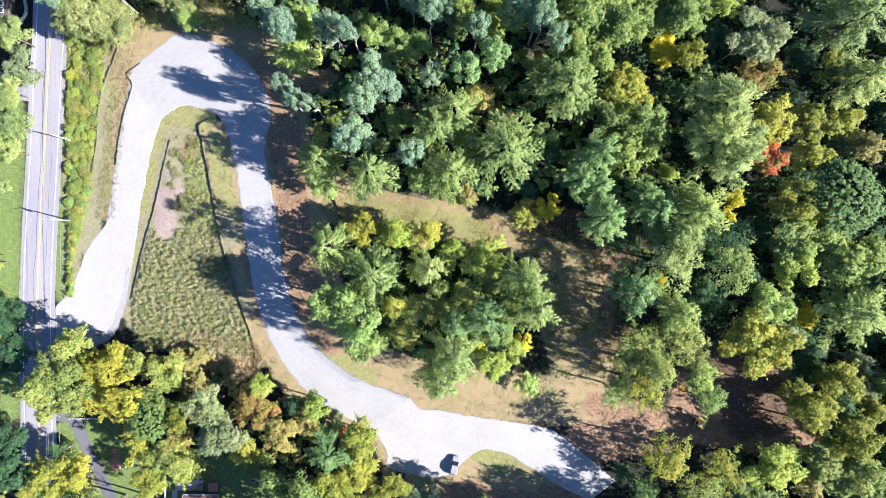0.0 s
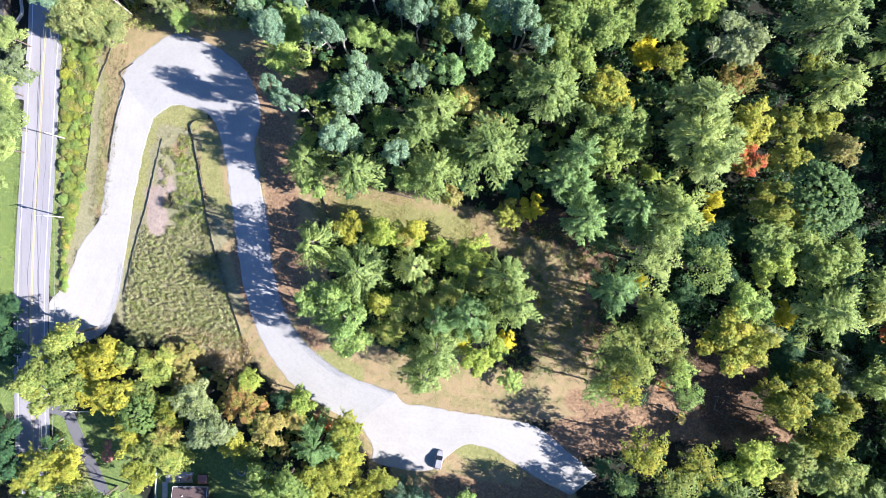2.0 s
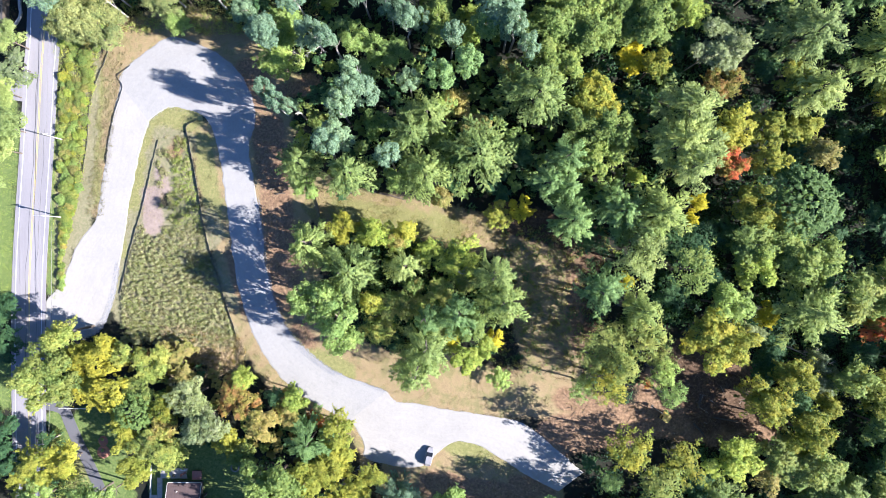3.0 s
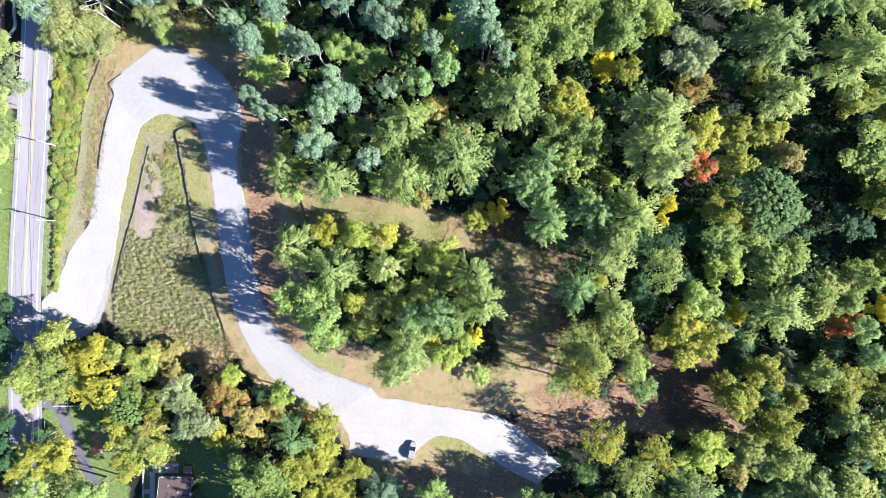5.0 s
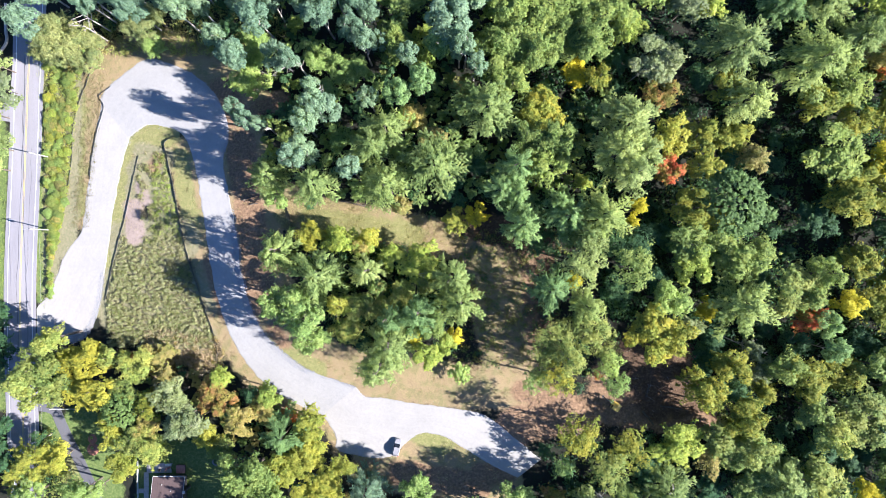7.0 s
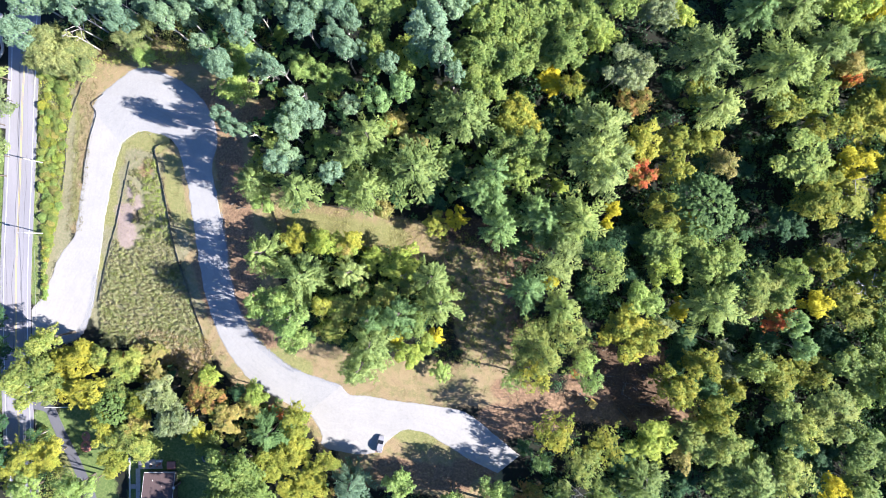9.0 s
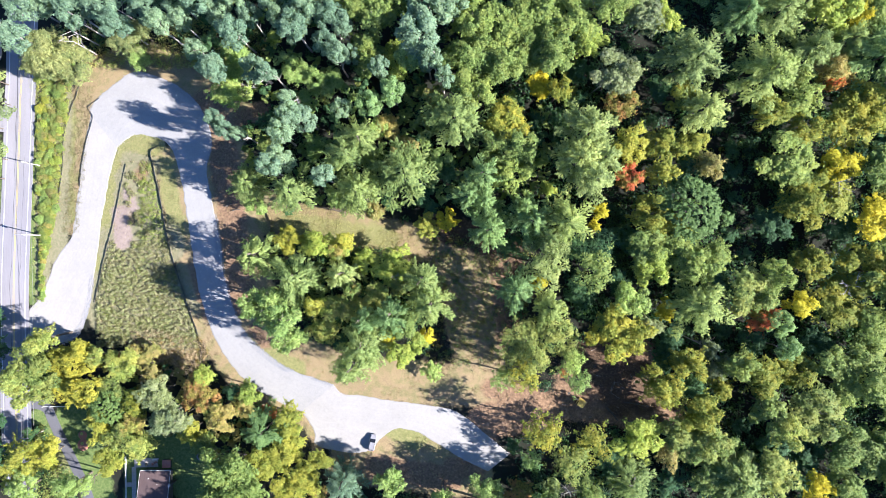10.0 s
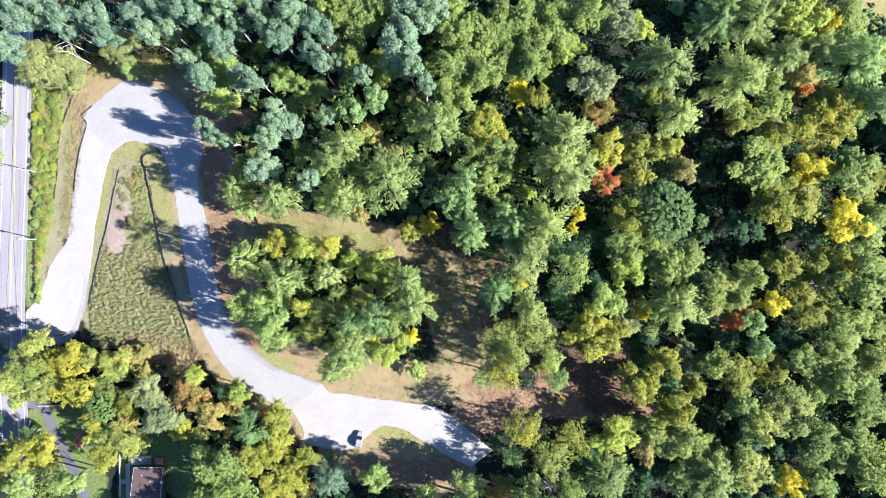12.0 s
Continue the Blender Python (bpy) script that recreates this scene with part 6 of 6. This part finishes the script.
# ---- house, yard and drive of the neighbour ----
SHINGLE = plain("brown_roof_shingle", (0.040, 0.025, 0.024), (0.060, 0.038, 0.037), 2, 0.9)
SIDING = plain("dark_wall_siding", (0.040, 0.036, 0.032), (0.062, 0.056, 0.050), 2, 0.7)
PAVING = plain("pale_concrete_paving", (0.235, 0.210, 0.190), (0.300, 0.272, 0.248), 1.5, 0.9)
TERRACOTTA = plain("faded_red_canvas", (0.224, 0.092, 0.073), (0.290, 0.125, 0.099), 2, 0.8)
MULCH = plain("red_brown_bark_mulch", (0.165, 0.066, 0.042), (0.250, 0.110, 0.074), 4, 0.95, relief=0.03)
house = thing("house", -58.3, -66.2, label="single-storey house with brown shingle roof and white gutters", category="house")
part("wall", box(bmesh.new(), 0, 0, 1.3, 7.5, 13.0, 3.2), SIDING, house)
W, L = 4.2, 7.0
roof = bmesh.new()
for s in (-1, 1):
    v = [roof.verts.new(p) for p in ((-W, s * L, 2.85), (W, s * L, 2.85), (W, 0, 4.7), (-W, 0, 4.7), (-W, s * L, 2.7), (W, s * L, 2.7), (W, 0, 4.55), (-W, 0, 4.55))]
    for q in ((0, 1, 2, 3), (7, 6, 5, 4), (0, 4, 5, 1), (1, 5, 6, 2), (3, 7, 4, 0)):
        roof.faces.new([v[k] for k in q])
bmesh.ops.recalc_face_normals(roof, faces=roof.faces)
roof_part = part("roof", roof, SHINGLE, house)
course = bmesh.new()
box(course, 0, 0, 0, 8.36, 0.26, 0.025)
course_mesh = bpy.data.meshes.new("shingle_course")
course.to_mesh(course_mesh)
course.free()
for s in (-1, 1):
    for k in range(26):
        y = s * (L - 0.15 - k * 0.262)
        z = 2.85 + (L - abs(y)) / L * 1.85 + 0.012
        link("shingle_course", course_mesh, SHINGLE, roof_part, at=pose(0, y, z, -s * 13.0, 0, 0))
part("gutter", box(bmesh.new(), 0, L + 0.08, 2.76, 2 * W, 0.14, 0.14, 0.03), WHITE_PAINT, house)
for s in (-1, 1):
    bm = bmesh.new()
    for t in (-1, 1):
        tube(bm, (s * (W + 0.06), t * L, 2.8), (s * (W + 0.06), 0, 4.65), 0.06, 0.06, 4)
    part("barge_board", bm, WHITE_PAINT, house)
chimney = part("chimney", box(bmesh.new(), W + 0.3, 3.3, 1.9, 0.6, 0.6, 4.4, 0.02), SIDING, house)
part("chimney_cap", box(bmesh.new(), W + 0.3, 3.3, 4.16, 0.75, 0.75, 0.12, 0.02), PAVING, chimney)
part("roof_vent", tube(bmesh.new(), (-1.6, 5.1, 3.2), (-1.6, 5.1, 3.75), 0.09, 0.09, 10), WHITE_PAINT, house)
part("roof_vent", tube(bmesh.new(), (1.0, 3.6, 3.6), (1.0, 3.6, 4.1), 0.07, 0.07, 10), WHITE_PAINT, house)
patio = thing("patio", -60.0, -57.9, label="pale concrete patio slab behind the house", category="patio")
part("slab", box(bmesh.new(), 0, 0, 0.02, 11.2, 2.6, 0.24, 0.02), PAVING, patio)
walkway = thing("garden_walk", -66.0, -66.5, label="pale paved garden walk beside the house", category="path")
for k in range(11):
    part("slab", box(bmesh.new(), 0.0, 6.6 - k * 1.3, 0.02, 1.3, 1.24, 0.14, 0.02), PAVING, walkway)
part("slab", box(bmesh.new(), -1.7, 2.2, 0.02, 1.9, 1.2, 0.14, 0.02), PAVING, walkway)
yard_fence = thing("yard_fence", -68.2, -63, label="low white wooden yard fence", category="fence")
for k in range(9):
    part("post", box(bmesh.new(), 0.0, 6.8 - k * 1.7, 0.5, 0.1, 0.1, 1.1, 0.01), WHITE_PAINT, yard_fence)
for z in (0.35, 0.65, 0.95):
    part("rail", box(bmesh.new(), 0.07, 0.0, z, 0.04, 13.7, 0.14, 0.005), WHITE_PAINT, yard_fence)
tub = thing("hot_tub", -56.0, -58.0, ground_z(-60, -58) + 0.14, label="square tub with faded red canvas cover", category="hot tub")
part("shell", box(bmesh.new(), 0, 0, 0.4, 2.3, 2.1, 0.8, 0.06), DARK_LOG, tub)
part("cover", box(bmesh.new(), 0, 0, 0.86, 2.4, 2.2, 0.12, 0.04), TERRACOTTA, tub)
grill = thing("grill", -61.8, -58.2, ground_z(-60, -58) + 0.14, label="black kettle grill on the patio", category="grill")
bowl = bmesh.new()
bmesh.ops.create_uvsphere(bowl, u_segments=16, v_segments=10, radius=0.42, matrix=Matrix.Translation((0, 0, 0.85)) @ Matrix.Diagonal((1, 1, 0.8, 1)))
part("bowl", bowl, STEEL, grill)
for k in range(3):
    a = k * 2.094
    part("leg", tube(bmesh.new(), (math.cos(a) * 0.2, math.sin(a) * 0.2, 0.65), (math.cos(a) * 0.4, math.sin(a) * 0.4, 0.0), 0.02, 0.02, 6), STEEL, grill)
for x, y, turn in ((-60.2, -58.1, 20), (-59.2, -57.6, -60)):
    chair = thing("patio_chair", x, y, ground_z(-60, -58) + 0.14, turn, "dark patio chair on the slab", "chair", "patio chairs")
    part("seat", box(bmesh.new(), 0, 0, 0.42, 0.55, 0.55, 0.06, 0.02), TERRACOTTA, chair)
    part("backrest", box(bmesh.new(), 0, -0.28, 0.72, 0.55, 0.06, 0.6, 0.02), TERRACOTTA, chair)
    for sx in (-0.24, 0.24):
        for sy in (-0.24, 0.24):
            part("leg", tube(bmesh.new(), (sx, sy, 0), (sx, sy, 0.4), 0.02, 0.02, 6), STEEL, chair)
bench = thing("patio_bench", -59.6, -56.9, ground_z(-60, -58) + 0.14, 0, "pale wooden bench at the patio's edge", "bench")
part("seat", box(bmesh.new(), 0, 0, 0.42, 1.5, 0.4, 0.06, 0.015), WHITE_PAINT, bench)
for s in (-0.6, 0.6):
    part("leg", box(bmesh.new(), s, 0, 0.2, 0.08, 0.36, 0.4, 0.01), WHITE_PAINT, bench)
fire = thing("fire_pit", -46.2, -55.9, label="round grey stone fire pit on the shaded lawn", category="fire pit")
for k in range(14):
    a = k * 0.4488
    part("stone", box(bmesh.new(), 0, 0, 0.16, 0.3, 0.42, 0.34, 0.04, pose(math.cos(a) * 0.95, math.sin(a) * 0.95, 0, 0, 0, math.degrees(a))), STONE, fire)
for x, y, r in ((-81.2, -50.4, 1.35), (-81.1, -53.2, 1.75)):
    bed = thing("flower_bed", x, y, label="round red-brown mulched flower bed in the lawn", category="flower bed", group="flower beds")
    bm = bmesh.new()
    bmesh.ops.create_cone(bm, cap_ends=True, segments=28, radius1=r, radius2=r * 0.8, depth=0.24, matrix=Matrix.Translation((0, 0, 0.1)))
    part("mulch", bm, MULCH, bed)
    plant = new("plant", SHRUBS[0])
    plant.parent = bed
    plant.matrix_basis = Matrix.Translation((-0.2, 0.5, 0.1)) @ Matrix.Diagonal((0.5, 0.5, 0.7, 1))
    plant.material_slots[0].link = "OBJECT"
    plant.material_slots[0].material = LEAVES["green"]
rail = thing("rail_fence", -89.3, -42.1, label="short white rail fence at the driveway's mouth", category="fence")
for k in range(4):
    part("post", box(bmesh.new(), -3.3 + k * 2.2, 0, 0.45, 0.12, 0.12, 1.1, 0.01), WHITE_PAINT, rail)
for z in (0.45, 0.85):
    part("rail", box(bmesh.new(), 0, 0.08, z, 6.9, 0.05, 0.16, 0.01), WHITE_PAINT, rail)
mailbox = thing("mailbox", -87.4, -58.6, label="white mailbox on a post beside the driveway", category="mailbox")
part("post", box(bmesh.new(), 0, 0, 0.5, 0.1, 0.1, 1.1, 0.01), WHITE_PAINT, mailbox)
part("box", box(bmesh.new(), 0.1, 0, 1.15, 0.6, 0.26, 0.26, 0.05), WHITE_PAINT, mailbox)

# ---- the house across the road, in deep shade ----
barn = thing("shed", -111.0, 63.0, label="dark-roofed shed with white window frames", category="shed")
# walls take a dark colour to stand for the trees' shade
part("wall", box(bmesh.new(), 0, 0, 1.4, 7.6, 11, 3.2), DARK_LOG, barn)
part("roof", loft([[(-4.2, -6, 3.0), (4.2, -6, 3.0), (4.2, -6, 3.14), (0, -6, 4.9), (-4.2, -6, 3.14)], [(-4.2, 6, 3.0), (4.2, 6, 3.0), (4.2, 6, 3.14), (0, 6, 4.9), (-4.2, 6, 3.14)]]), TYRE, barn)
for y in (-4.2, -2.6, -1.0):
    sky_light = bmesh.new()
    turn = pose(2.9, y, 3.74, 0, 22.7, 0)
    for sx, sy, wx, wy in ((0, -0.6, 1.3, 0.12), (0, 0.6, 1.3, 0.12), (-0.6, 0, 0.12, 1.2), (0.6, 0, 0.12, 1.2)):
        box(sky_light, sx, sy, 0, wx, wy, 0.14, 0, turn)
    window = part("skylight", sky_light, WHITE_PAINT, barn)
    part("pane", box(bmesh.new(), 0, 0, -0.02, 1.1, 1.1, 0.06, 0, turn), GLASS, window)
CURB = spline([(-104.3, 70), (-104.4, 62.8), (-104.1, 60.0), (-104.9, 58.0), (-107.3, 55.7), (-112, 54)], 8)
tagged(ribbon("retaining_wall", offset_line(CURB, -0.25), offset_line(CURB, 0.25), 0.6, 1, PAVING, 0.7), "low pale curved retaining wall beside the road", "wall", kind="structure")
